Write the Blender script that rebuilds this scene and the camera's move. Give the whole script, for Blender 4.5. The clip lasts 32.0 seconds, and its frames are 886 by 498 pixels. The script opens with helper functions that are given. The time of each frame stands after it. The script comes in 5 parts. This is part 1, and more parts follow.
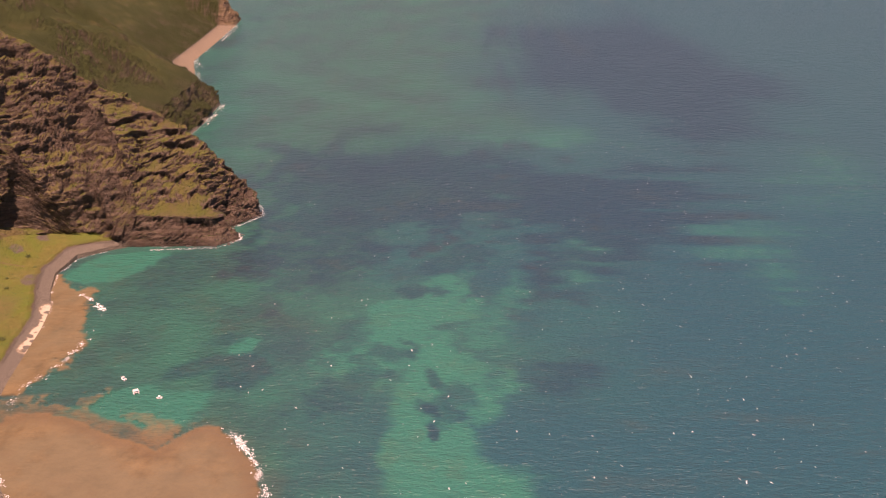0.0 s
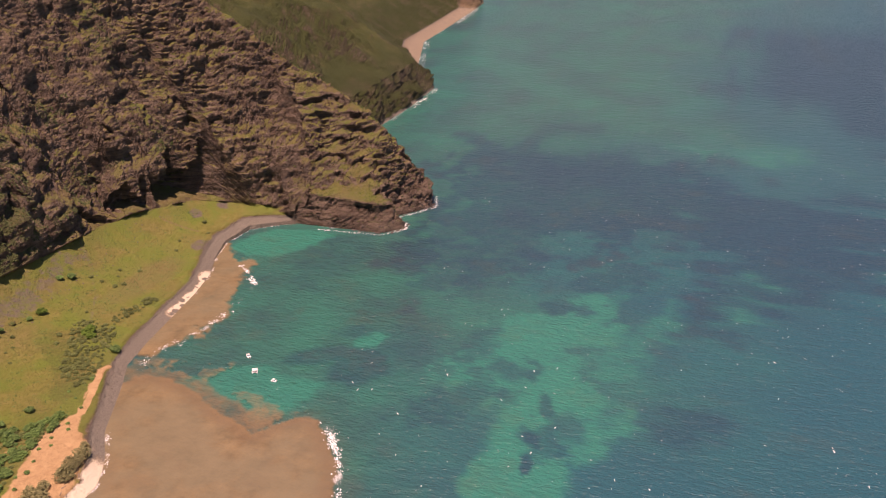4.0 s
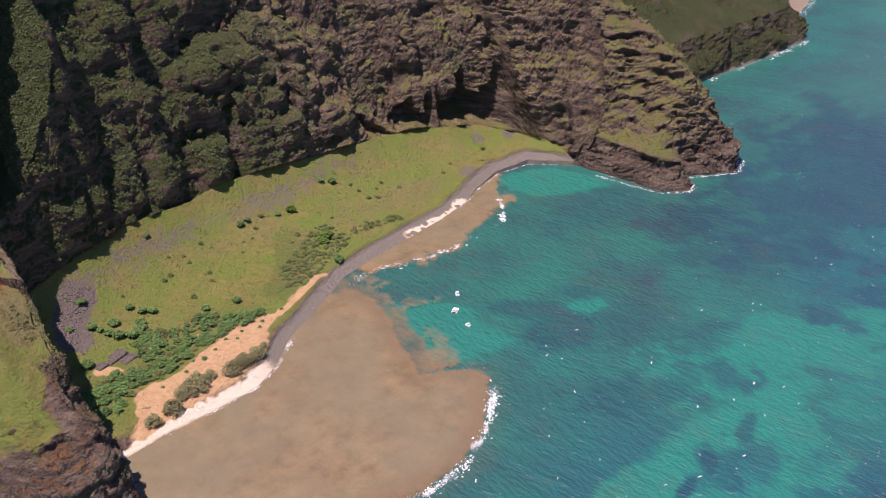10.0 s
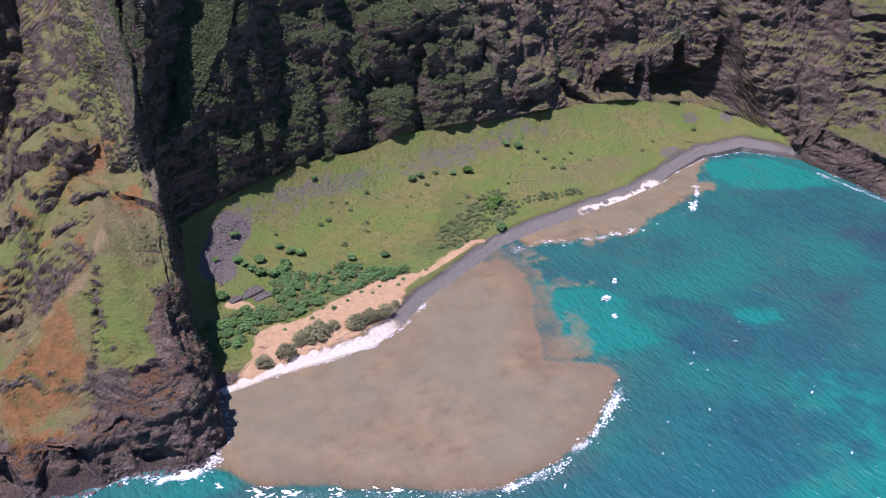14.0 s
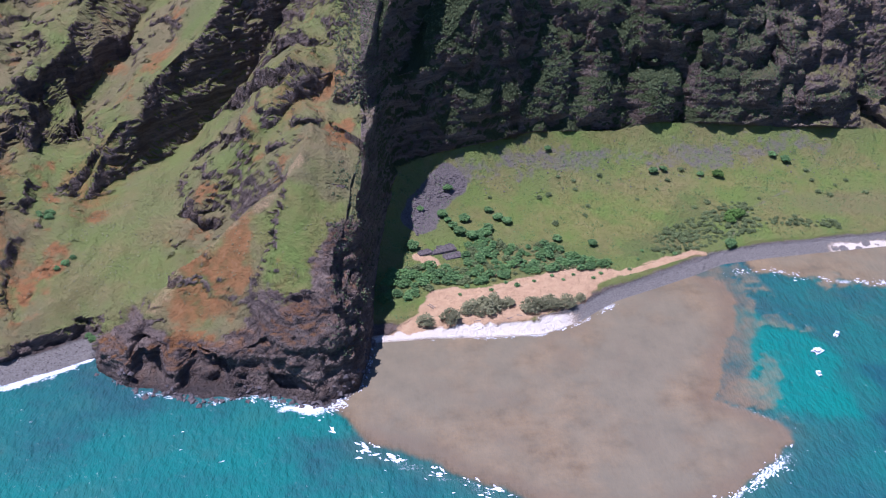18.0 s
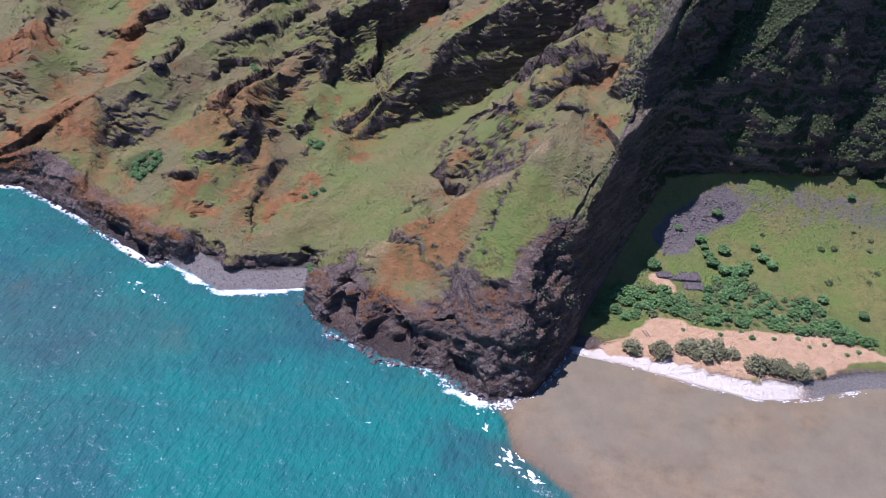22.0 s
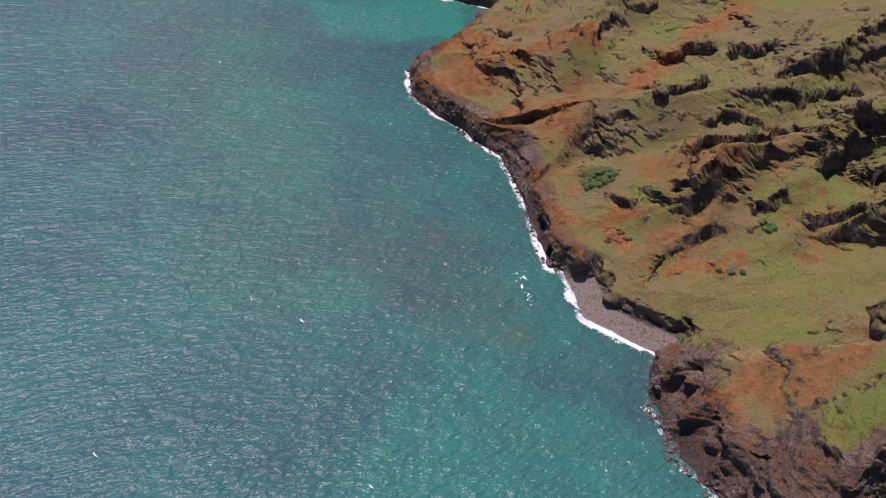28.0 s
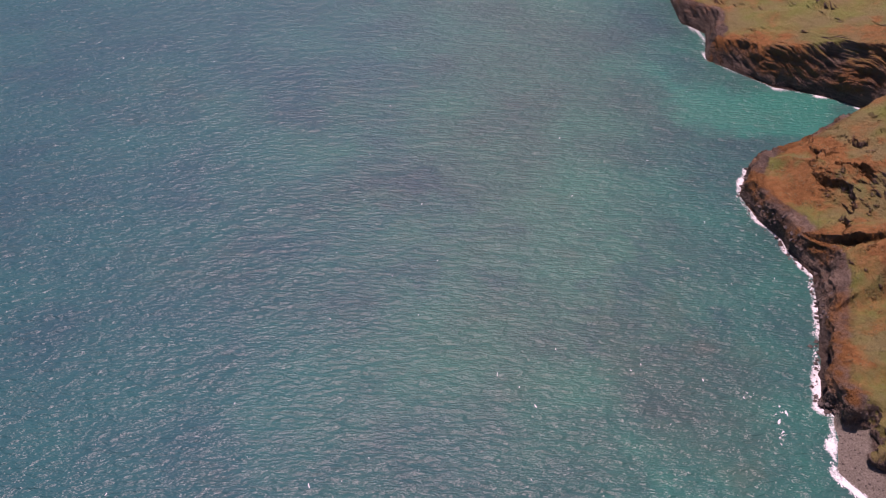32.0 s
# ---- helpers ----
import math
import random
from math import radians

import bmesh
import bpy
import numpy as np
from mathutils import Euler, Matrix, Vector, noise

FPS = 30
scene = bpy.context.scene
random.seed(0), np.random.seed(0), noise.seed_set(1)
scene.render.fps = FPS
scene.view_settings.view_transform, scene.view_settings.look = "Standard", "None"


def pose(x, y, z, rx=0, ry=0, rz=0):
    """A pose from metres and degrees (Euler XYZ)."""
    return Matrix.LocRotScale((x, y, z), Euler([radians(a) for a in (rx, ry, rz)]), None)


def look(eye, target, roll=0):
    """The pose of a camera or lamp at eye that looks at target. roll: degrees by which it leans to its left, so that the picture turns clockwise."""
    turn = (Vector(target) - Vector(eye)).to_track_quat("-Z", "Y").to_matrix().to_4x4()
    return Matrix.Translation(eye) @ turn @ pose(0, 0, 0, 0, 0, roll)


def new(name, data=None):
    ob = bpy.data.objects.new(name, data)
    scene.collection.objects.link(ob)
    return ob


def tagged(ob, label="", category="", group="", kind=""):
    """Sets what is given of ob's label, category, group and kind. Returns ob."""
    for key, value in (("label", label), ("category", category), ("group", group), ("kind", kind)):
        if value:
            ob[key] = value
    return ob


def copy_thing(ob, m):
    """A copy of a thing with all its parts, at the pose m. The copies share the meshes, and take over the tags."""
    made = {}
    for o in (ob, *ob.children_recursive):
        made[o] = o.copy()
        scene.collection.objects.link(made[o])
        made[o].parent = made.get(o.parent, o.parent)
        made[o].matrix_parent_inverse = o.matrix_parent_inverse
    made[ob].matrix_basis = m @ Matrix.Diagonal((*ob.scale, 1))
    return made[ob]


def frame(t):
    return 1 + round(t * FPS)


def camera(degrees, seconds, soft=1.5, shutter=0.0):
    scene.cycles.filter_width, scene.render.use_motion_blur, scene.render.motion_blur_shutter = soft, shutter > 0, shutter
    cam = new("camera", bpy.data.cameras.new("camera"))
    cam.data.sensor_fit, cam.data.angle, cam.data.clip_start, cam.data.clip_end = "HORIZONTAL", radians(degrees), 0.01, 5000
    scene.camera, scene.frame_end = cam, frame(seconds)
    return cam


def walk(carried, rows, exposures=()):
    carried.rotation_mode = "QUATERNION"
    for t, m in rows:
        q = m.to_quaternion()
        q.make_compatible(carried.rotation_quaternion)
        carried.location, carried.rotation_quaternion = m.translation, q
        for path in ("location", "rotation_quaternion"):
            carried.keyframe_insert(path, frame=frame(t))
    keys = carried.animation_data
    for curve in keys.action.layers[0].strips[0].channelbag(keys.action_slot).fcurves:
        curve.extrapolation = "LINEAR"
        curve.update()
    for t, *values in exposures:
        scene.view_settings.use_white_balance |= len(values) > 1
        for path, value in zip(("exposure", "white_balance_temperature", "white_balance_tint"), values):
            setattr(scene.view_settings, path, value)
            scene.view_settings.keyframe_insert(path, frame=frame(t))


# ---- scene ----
cam = camera(48.07, 32.0, soft=1.15)
PATH = (
    (0, -445.0, -377.7, 457.5, 67.361, 1.142, -85.647),
    (0.5, -438.9, -390.7, 458.6, 67.646, 0.824, -83.232),
    (1, -431.1, -404.4, 459.9, 67.146, 0.451, -80.751),
    (1.5, -421.9, -417.0, 461.3, 66.378, 0.025, -79.126),
    (2, -412.6, -428.8, 461.7, 66.076, -0.113, -77.928),
    (2.5, -402.8, -440.9, 461.8, 66.109, -0.086, -76.778),
    (3, -393.7, -453.0, 462.4, 66.005, -0.150, -75.224),
    (3.5, -384.0, -464.5, 463.3, 66.249, -0.069, -72.528),
    (4, -373.9, -474.7, 464.1, 66.606, 0.252, -69.519),
    (4.5, -363.0, -483.5, 463.8, 66.493, 0.367, -66.966),
    (6.5, -314.8, -520.3, 459.4, 65.462, 0.456, -62.466),
    (7, -300.6, -528.3, 456.1, 64.934, 0.227, -60.530),
    (7.5, -287.1, -535.4, 453.3, 64.315, 0.198, -57.811),
    (8, -274.3, -542.7, 451.0, 64.027, 0.205, -54.755),
    (8.5, -260.9, -550.3, 449.4, 63.981, 0.200, -51.218),
    (9, -247.7, -557.5, 448.6, 64.032, 0.291, -48.060),
    (9.5, -233.7, -563.2, 446.9, 63.496, 0.340, -45.707),
    (10, -220.2, -568.1, 444.9, 62.906, 0.340, -43.991),
    (10.5, -207.8, -571.1, 442.6, 62.614, 0.281, -42.170),
    (11, -194.7, -574.0, 440.2, 62.425, 0.406, -39.788),
    (11.5, -181.3, -577.5, 437.5, 62.088, 0.532, -37.137),
    (12, -167.2, -580.9, 434.4, 61.683, 0.768, -34.772),
    (12.5, -153.0, -583.3, 431.3, 61.464, 0.877, -32.895),
    (13, -139.2, -585.6, 427.6, 61.547, 1.002, -30.822),
    (13.5, -124.9, -588.1, 423.1, 61.653, 1.011, -28.657),
    (15.5, -69.4, -588.4, 416.7, 60.135, -0.768, -18.794),
    (16, -58.4, -586.9, 415.1, 59.797, -1.299, -15.612),
    (16.5, -45.8, -584.7, 413.9, 59.269, -1.456, -12.688),
    (17, -32.8, -582.4, 412.6, 58.849, -1.687, -9.731),
    (17.5, -20.3, -580.0, 411.7, 58.874, -1.686, -6.915),
    (18, -7.1, -576.0, 410.8, 59.184, -1.799, -3.915),
    (18.5, 5.4, -571.7, 409.6, 59.101, -2.209, -0.970),
    (19, 16.3, -565.6, 408.3, 58.737, -2.844, 1.726),
    (19.5, 27.3, -560.1, 407.0, 58.460, -3.459, 4.514),
    (20, 38.5, -553.9, 406.0, 58.428, -3.597, 8.034),
    (20.5, 49.8, -546.5, 404.7, 58.181, -3.385, 11.899),
    (21, 61.0, -539.7, 404.0, 57.776, -3.199, 15.530),
    (21.5, 71.9, -533.2, 403.7, 57.440, -3.389, 18.552),
    (22, 82.6, -525.0, 403.5, 56.965, -3.521, 21.664),
    (22.5, 93.2, -517.2, 403.5, 57.091, -3.481, 24.559),
    (23, 102.9, -508.7, 404.2, 57.398, -3.954, 27.864),
    (23.5, 111.2, -499.6, 405.4, 57.078, -4.745, 31.504),
    (24, 120.0, -490.2, 406.8, 56.741, -4.913, 35.021),
    (24.5, 128.6, -479.8, 407.7, 56.090, -5.122, 38.391),
    (25, 137.9, -467.8, 408.4, 55.659, -4.997, 41.859),
    (25.5, 145.2, -455.0, 409.3, 55.189, -5.123, 45.800),
    (27.5, 165.2, -426.0, 410.3, 55.268, -5.885, 60.598),
    (28, 169.2, -413.9, 412.1, 55.063, -6.165, 64.011),
    (28.5, 174.1, -402.2, 415.8, 54.962, -6.056, 67.337),
    (29, 176.7, -391.0, 420.6, 54.611, -5.912, 70.620),
    (29.5, 179.7, -378.6, 426.0, 54.595, -5.458, 73.576),
    (30, 182.5, -365.6, 431.7, 54.451, -4.930, 76.864),
    (30.5, 184.0, -351.8, 436.4, 54.884, -4.020, 80.710),
    (31, 186.1, -335.8, 440.5, 55.003, -3.055, 85.620),
    (31.5, 187.9, -320.4, 443.9, 55.295, -1.838, 88.554),
    (32, 188.5, -305.8, 447.2, 56.438, -0.799, 89.886),
)
EXPOSURES = ((0, 0.20, 9050, 62), (4.5, 0.22, 7950, 51), (9, 0.30, 6600, 41), (13, 0.42, 5450, 41), (19, 0.42, 4880, 38), (25.5, 0.43, 5560, 41), (28, 0.04, 6250, 47), (32, -0.12, 6800, 62))
walk(cam, [(t, pose(*p)) for t, *p in PATH], EXPOSURES)

# ---- daylight ----
SUN_UP, SUN_FROM = 70.5, (-0.991, -0.13)
world = bpy.data.worlds.new("world")
scene.world = world
world.use_nodes = True
wn = world.node_tree
sky = wn.nodes.new("ShaderNodeTexSky")
sky.sky_type, sky.sun_disc = "NISHITA", False
sky.ozone_density, sky.dust_density = 6.0, 0.0
sky.sun_elevation = radians(SUN_UP)
sky.sun_rotation = math.atan2(SUN_FROM[0], SUN_FROM[1])
wn.links.new(sky.outputs["Color"], wn.nodes["Background"].inputs["Color"])
wn.nodes["Background"].inputs["Strength"].default_value = 0.074
lamp = bpy.data.lights.new("sun", "SUN")
lamp.energy, lamp.angle, lamp.color = 4.9, radians(0.55), (1.0, 0.92, 0.77)
sun = new("sun", lamp)
flat = math.cos(radians(SUN_UP))
toward = Vector((SUN_FROM[0] * flat, SUN_FROM[1] * flat, math.sin(radians(SUN_UP))))
sun.matrix_world = look(toward * 3000, (0, 0, 0))


# ---- arithmetic of shapes ----
def lattice(a, b, c):
    h = a + b + c
    h ^= h >> np.uint32(13)
    h *= np.uint32(1274126177)
    h ^= h >> np.uint32(16)
    h *= np.uint32(2246822519)
    h ^= h >> np.uint32(15)
    return (h & np.uint32(0xFFFFFF)).astype(np.float32) * np.float32(1 / 0xFFFFFF)


def cell(v, factor):
    """Whole part hashed for this cell and the next, and the eased rest."""
    v = np.atleast_1d(np.asarray(v, np.float64))
    w = np.floor(v)
    t = (v - w).astype(np.float32)
    k = w.astype(np.int64).astype(np.uint32)
    return (k * np.uint32(factor), (k + np.uint32(1)) * np.uint32(factor)), t * t * t * (t * (t * 6 - 15) + 10)


def vnoise(x, y, z, seed=0):
    """Smooth value noise in -1..1; a plain number for z gives a flat noise."""
    (x0, x1), u = cell(x, 374761393)
    (y0, y1), v = cell(y, 668265263)
    s = np.uint32((seed * 1013904223 + 12345) & 0xFFFFFFFF)

    def sheet(h):
        a, b = lattice(x0, y0, h), lattice(x1, y0, h)
        a = a + (b - a) * u
        c, d = lattice(x0, y1, h), lattice(x1, y1, h)
        c = c + (d - c) * u
        return a + (c - a) * v

    if np.ndim(z) == 0:
        return sheet(s) * 2 - 1
    (z0, z1), w = cell(z, 2147483629)
    lo = sheet(z0 + s)
    return (lo + (sheet(z1 + s) - lo) * w) * 2 - 1


def fbm(x, y, z, size, octaves=4, seed=0, ridged=False, gain=0.5):
    total, amp, norm = 0, 1.0, 0
    for k in range(octaves):
        f = 2.03 ** k / size
        n = vnoise(x * f + 17.3 * k, y * f - 9.1 * k, z * f + 3.7 * k if np.ndim(z) else 0, seed + k)
        if ridged == "billow":
            n = 2.2 * np.sqrt(n * n + 0.004) - 0.85
        elif ridged:
            n = 1.1 - 2 * np.sqrt(n * n + 0.012)
        total = total + amp * n
        norm += amp
        amp *= gain
    return total / norm


def smooth(a, b, v):
    t = np.clip((v - a) / (b - a), 0, 1)
    return t * t * (3 - 2 * t)


def near_line(x, y, pts):
    """Distance to a polyline, the height along it at the nearest place, and the side (+1 left of its course)."""
    best, zz, side = np.full(x.shape, 1e9), np.zeros(x.shape), np.ones(x.shape)
    for p, q in zip(pts[:-1], pts[1:]):
        ex, ey = q[0] - p[0], q[1] - p[1]
        t = np.clip(((x - p[0]) * ex + (y - p[1]) * ey) / (ex * ex + ey * ey), 0, 1)
        d = np.hypot(x - p[0] - t * ex, y - p[1] - t * ey)
        m = d < best
        best = np.where(m, d, best)
        if len(p) > 2:
            zz = np.where(m, p[2] + t * (q[2] - p[2]), zz)
        side = np.where(m, np.sign(ex * (y - p[1]) - ey * (x - p[0])), side)
    return best, zz, side


def inside(x, y, pts):
    c = np.zeros(x.shape, bool)
    for (x1, y1, *_), (x2, y2, *_) in zip(pts, pts[1:] + pts[:1]):
        if y1 != y2:
            c ^= ((y1 > y) != (y2 > y)) & (x < (x2 - x1) * (y - y1) / (y2 - y1) + x1)
    return c


def by_segment(x, y, p, q):
    ex, ey = q[0] - p[0], q[1] - p[1]
    t = np.clip(((x - p[0]) * ex + (y - p[1]) * ey) / (ex * ex + ey * ey), 0, 1)
    d = np.hypot(x - p[0] - t * ex, y - p[1] - t * ey)
    return d, p[2] + t * (q[2] - p[2]), ex * (y - p[1]) - ey * (x - p[0]) > 0


def roof(x, y, crest, left, right, curve=0.0):
    """A ridge: its crest's height, eased between stretches, less the fall to either side."""
    best, total, weight, fall = None, 0, 0, 0
    for p, q in zip(crest[:-1], crest[1:]):
        d, z, on_left = by_segment(x, y, p, q)
        w = (d + 1.5) * (d + 1.5) * (d + 1.5)
        w = 1 / (w * w)
        total, weight, fall = total + w * z, weight + w, fall + w * np.where(on_left, left, right)
        best = d if best is None else np.minimum(best, d)
    return total / weight - best * fall / weight - curve * best * best


def foot_height(x, y):
    """Height of the walls' foot near a place, eased between the stretches."""
    total, weight = 0, 0
    for p, q in zip(FOOT[:-1], FOOT[1:]):
        d, z, _ = by_segment(x, y, p, q)
        w = 1 / ((d + 3) * (d + 3) * (d + 3))
        total, weight = total + w * z, weight + w
    return total / weight


def soft_max(items, k):
    m = items[0]
    for h in items[1:]:
        m = np.maximum(m, h) + k * np.exp(-np.abs(m - h) / k) * 0.5
    return m


# ---- plan of the coast: the waterline from the far bay to the far headland ----
BAY = [(-1400, -30), (-1150, 5), (-1005, 0), (-968, 24), (-888, 6), (-841, 40), (-811, 64), (-790, 110), (-753, 150), (-707, 130), (-641, 30)]
SLOPE_SHORE = [(-625, -14), (-577, -33), (-534, -27), (-505, -16), (-486, -16), (-454, -6), (-413, -15), (-386, -22), (-338, -39), (-302, -50), (-293, -42)]
COVE = [(-267, -51), (-243, -57), (-216, -44), (-190, -27)]
SPUR_SHORE = [(-185, -42), (-156, -65), (-127, -70), (-113, -78), (-81, -70), (-56, -78), (-37, -83), (-14, -66), (-8, -36), (-5, -16)]
BEACH = [(35, -12), (77, -11), (115, -9), (146, 6), (178, 30), (211, 46), (248, 65), (276, 82), (318, 92), (384, 103), (427, 110), (476, 122), (510, 138), (558, 153), (606, 148), (643, 108)]
POINT = [(646, 70), (650, -8), (674, -30), (690, -24), (707, -4), (730, -20), (757, -36), (790, -20), (826, 22), (850, 100), (900, 165)]
FAR = [(1037, 180), (1208, 177), (1340, 185), (1372, 205), (1430, 250), (1509, 285), (1723, 357), (1934, 368), (2180, 384), (2270, 395), (2320, 460), (2500, 800)]
SHORE = BAY + SLOPE_SHORE + COVE + SPUR_SHORE + BEACH + POINT + FAR
LAND = SHORE + [(2600, 6000), (-1400, 6000)]
# foot of the walls round the valley, with its height
FOOT = [(-6, -18, 0), (-4, 30, 6), (2, 90, 20), (17, 168, 45), (56, 190, 49), (135, 223, 52), (220, 248, 43), (259, 254, 49), (390, 254, 43), (470, 258, 41),
        (520, 248, 39), (560, 233, 36), (600, 222, 31), (632, 194, 21), (656, 150, 13), (652, 107, 2)]
VALLEY = FOOT + [(643, 100), (600, -50), (300, -200), (0, -200)]
CRESTS = (
    ([(-26, -72, 22), (-31, -46, 56), (-30, -28, 72), (-20, 13, 77), (-15, 60, 92), (-13, 100, 106), (-10, 131, 124)], 0.55, 6.0),
    ([(-4, 128, 112), (-7, 140, 150), (0, 180, 184), (6, 260, 240), (14, 420, 330)], 1.3, 6.0),
    ([(-168, -40, 16), (-142, 8, 34), (-100, 28, 72), (-62, 36, 101), (-47, 77, 116), (-50, 118, 120), (-57, 136, 116)], 0.95, 0.5),
    ([(-62, 140, 112), (-68, 147, 131), (-66, 175, 139), (-58, 230, 142), (-52, 280, 146), (-40, 330, 190), (-20, 420, 290)], 1.0, 0.15),
    ([(-228, 128, 40), (-216, 155, 64), (-200, 178, 92), (-178, 212, 110), (-152, 245, 126), (-122, 282, 165), (-80, 325, 215), (-60, 420, 280)], 0.4, 3.4),
    ([(-262, 20, 28), (-288, 60, 64), (-305, 90, 77), (-303, 150, 74), (-276, 225, 90), (-262, 320, 140), (-250, 450, 230)], 0.5, 1.1),
    ([(-395, 5, 30), (-421, 50, 63), (-392, 76, 78), (-366, 140, 86), (-345, 190, 100), (-362, 300, 150), (-360, 450, 250)], 0.5, 0.9),
    ([(-618, -8, 18), (-560, 30, 45), (-507, 82, 72), (-555, 148, 88), (-575, 260, 135), (-560, 450, 230)], 0.8, 0.8),
    ([(-1100, 20, 30), (-940, 60, 34), (-880, 130, 45), (-840, 220, 62), (-790, 330, 120), (-760, 450, 200)], 0.3, 0.7),
    ([(770, -36, 16), (769, -15, 50), (752, 4, 72), (748, 30, 104), (764, 101, 142), (742, 165, 184), (705, 260, 270), (700, 420, 330)], 0.95, 0.8, 0.0015),
    # ridge added over the valley's west corner, tall enough to shade the wall
    ([(6, 172, 176), (24, 215, 236), (50, 255, 300), (110, 330, 400)], 2.0, 9.0),
    ([(110, 350, 340), (180, 380, 380), (400, 400, 400), (660, 400, 400)], 1.3, 1.3),
)

# broken rock ledges of the open slopes: lip from one end to the other, falling to the right of that course, and its height
LEDGES = (
    ((-314, 74), (-321, 153), 10), ((-286, 56), (-287, 99), 6), ((-293, 41), (-280, 70), 5), ((-356, 194), (-335, 233), 11), ((-276, 166), (-268, 200), 14),
    ((-283, 192), (-258, 282), 20), ((-245, 196), (-262, 248), 16), ((-264, 248), (-225, 305), 15), ((-240, 124), (-222, 162), 8), ((-268, 98), (-269, 130), 7),
    ((-382, 93), (-415, 161), 9), ((-441, 208), (-420, 236), 9), ((-150, 168), (-100, 118), 5), ((-150, 100), (-116, 80), 7),
    ((-118, 206), (-56, 148), 10), ((-96, 222), (-46, 190), 9), ((-562, 40), (-538, 66), 6), ((-470, 150), (-455, 200), 10),
)


def ledge_lift(x, y):
    """Rise towards each ledge's lip from behind, and a hollow under it."""
    jx = x + 11 * fbm(x, y, 0, 26, 5, 301, gain=0.66)
    jy = y + 11 * fbm(x, y, 0, 26, 5, 311, gain=0.66)
    total = 0
    for p, q, h in LEDGES:
        ex, ey = q[0] - p[0], q[1] - p[1]
        n = math.hypot(ex, ey)
        t = ((jx - p[0]) * ex + (jy - p[1]) * ey) / (n * n)
        side = (ex * (jy - p[1]) - ey * (jx - p[0])) / n
        shape = np.where(side > 0, np.exp(-np.maximum(side, 0) / (2.0 * h)), -0.3 * np.exp(np.minimum(side, 0) / (1.5 * h)))
        shape = shape * smooth(0, 1, np.abs(side) / 1.2) + 0.35 * smooth(1, 0, np.abs(side) / 1.2)
        total = total + h * shape * smooth(1.15, 0.8, np.abs(2 * t - 1))
    return total


def lay(x, y):
    """Height of the land, its distance from the waterline and from the valley's walls (both positive inland / inside the valley)."""
    wx = x + 5 * fbm(x, y, 0, 45, 3, 11)
    wy = y + 5 * fbm(x, y, 0, 45, 3, 23)
    shore, _, _ = near_line(x, y, SHORE)
    shore = np.where(inside(x, y, LAND), shore, -shore)
    ragged = shore + (3.0 * fbm(x, y, 0, 22, 4, 5) + 5.0 * smooth(0, -20, x) * fbm(x, y, 0, 55, 3, 7)) * np.where(inside(x, y, VALLEY), 0.2, 1)
    foot, _, _ = near_line(x, y, FOOT)
    foot_z = foot_height(x, y)
    foot = np.where(inside(x, y, VALLEY), foot, -foot)
    # mountains
    hills = [roof(wx, wy, *c) for c in CRESTS]
    base = np.where(x < 0, 13 + 0.29 * np.maximum(y, 0) + 6 * smooth(-240, -300, x) - (0.10 * np.maximum(y, 0) - 4 + 0.07 * np.maximum(y - 80, 0)) * smooth(-290, -220, x), 0)
    base = np.where(x > 860, np.maximum(60 + 0.5 * (shore - 45), 0), base)
    spurs = fbm(x + 0.35 * y, y * 0.35, 0, 150, 4, 401, ridged=True)
    base = base + smooth(880, 1000, x) * smooth(40, 160, shore) * (62 * spurs + 10)
    hills.append(base)
    m = soft_max(hills, 4.0)
    # drainage and rock steps on the open slopes
    slope_side = smooth(-8, -30, x)
    m = m + slope_side * (3.5 * fbm(wx, y * 0.3, 0, 36, 3, 41, ridged=True) + 2.0 * fbm(x, y, 0, 18, 3, 43)) * smooth(8, 40, shore)
    def steps(tall, size, seed):
        level = (m + 1.1 * tall * fbm(x, y, 0, size, 5, seed, gain=0.62)) / tall
        part_up = level - np.floor(level)
        return tall * (smooth(0.40, 0.62, part_up) - part_up)

    patchy = smooth(0.06, 0.26, fbm(x, y, 0, 48, 3, 51)) * smooth(12, 30, shore)
    quiet, _, _ = near_line(x, y, [(-200, 0), (-195, 60), (-195, 140), (-170, 215), (-130, 285)])
    quiet2, _, _ = near_line(x, y, [(-120, -20), (-50, 0), (-40, 60)])
    patchy = patchy * smooth(22, 42, quiet) * smooth(18, 40, quiet2)
    m = m + slope_side * patchy * (0.27 * steps(21.0, 60, 47) + 0.15 * steps(8.0, 26, 57))
    m = m + smooth(650, 690, x) * smooth(900, 860, x) * smooth(4, 18, shore) * (0.14 * steps(19.0, 70, 91) + 5.0 * fbm(x + 0.6 * y, y * 0.5, 0, 40, 4, 93, ridged=True))
    m = m + ledge_lift(x, y) * slope_side * smooth(6, 20, shore)
    steep = 3.0 + (2.3 - 3.0) * smooth(-200, -185, x) + 1.0 * smooth(-75, -35, x) - 0.5 * smooth(400, 600, x) + (2.0 - 2.85) * smooth(850, 1000, x)
    bluff = np.maximum(ragged, 0) ** 0.94 * steep
    m = np.minimum(m, bluff + 0.5)
    # the little cove with its shingle
    cove = smooth(-288, -276, x) * smooth(-184, -196, x)
    ragged = ragged + cove * 9 * fbm(x, y, 0, 22, 4, 9) * smooth(12, 22, ragged)
    low = 0.12 * np.minimum(ragged, 22) + np.clip((ragged - 22) * 2.6, 0, 9) + np.maximum(ragged - 25, 0) * 0.4
    m = m * (1 - cove) + np.minimum(m, low) * cove
    # a far beach
    strand = smooth(1420, 1480, x) * smooth(2200, 2150, x)
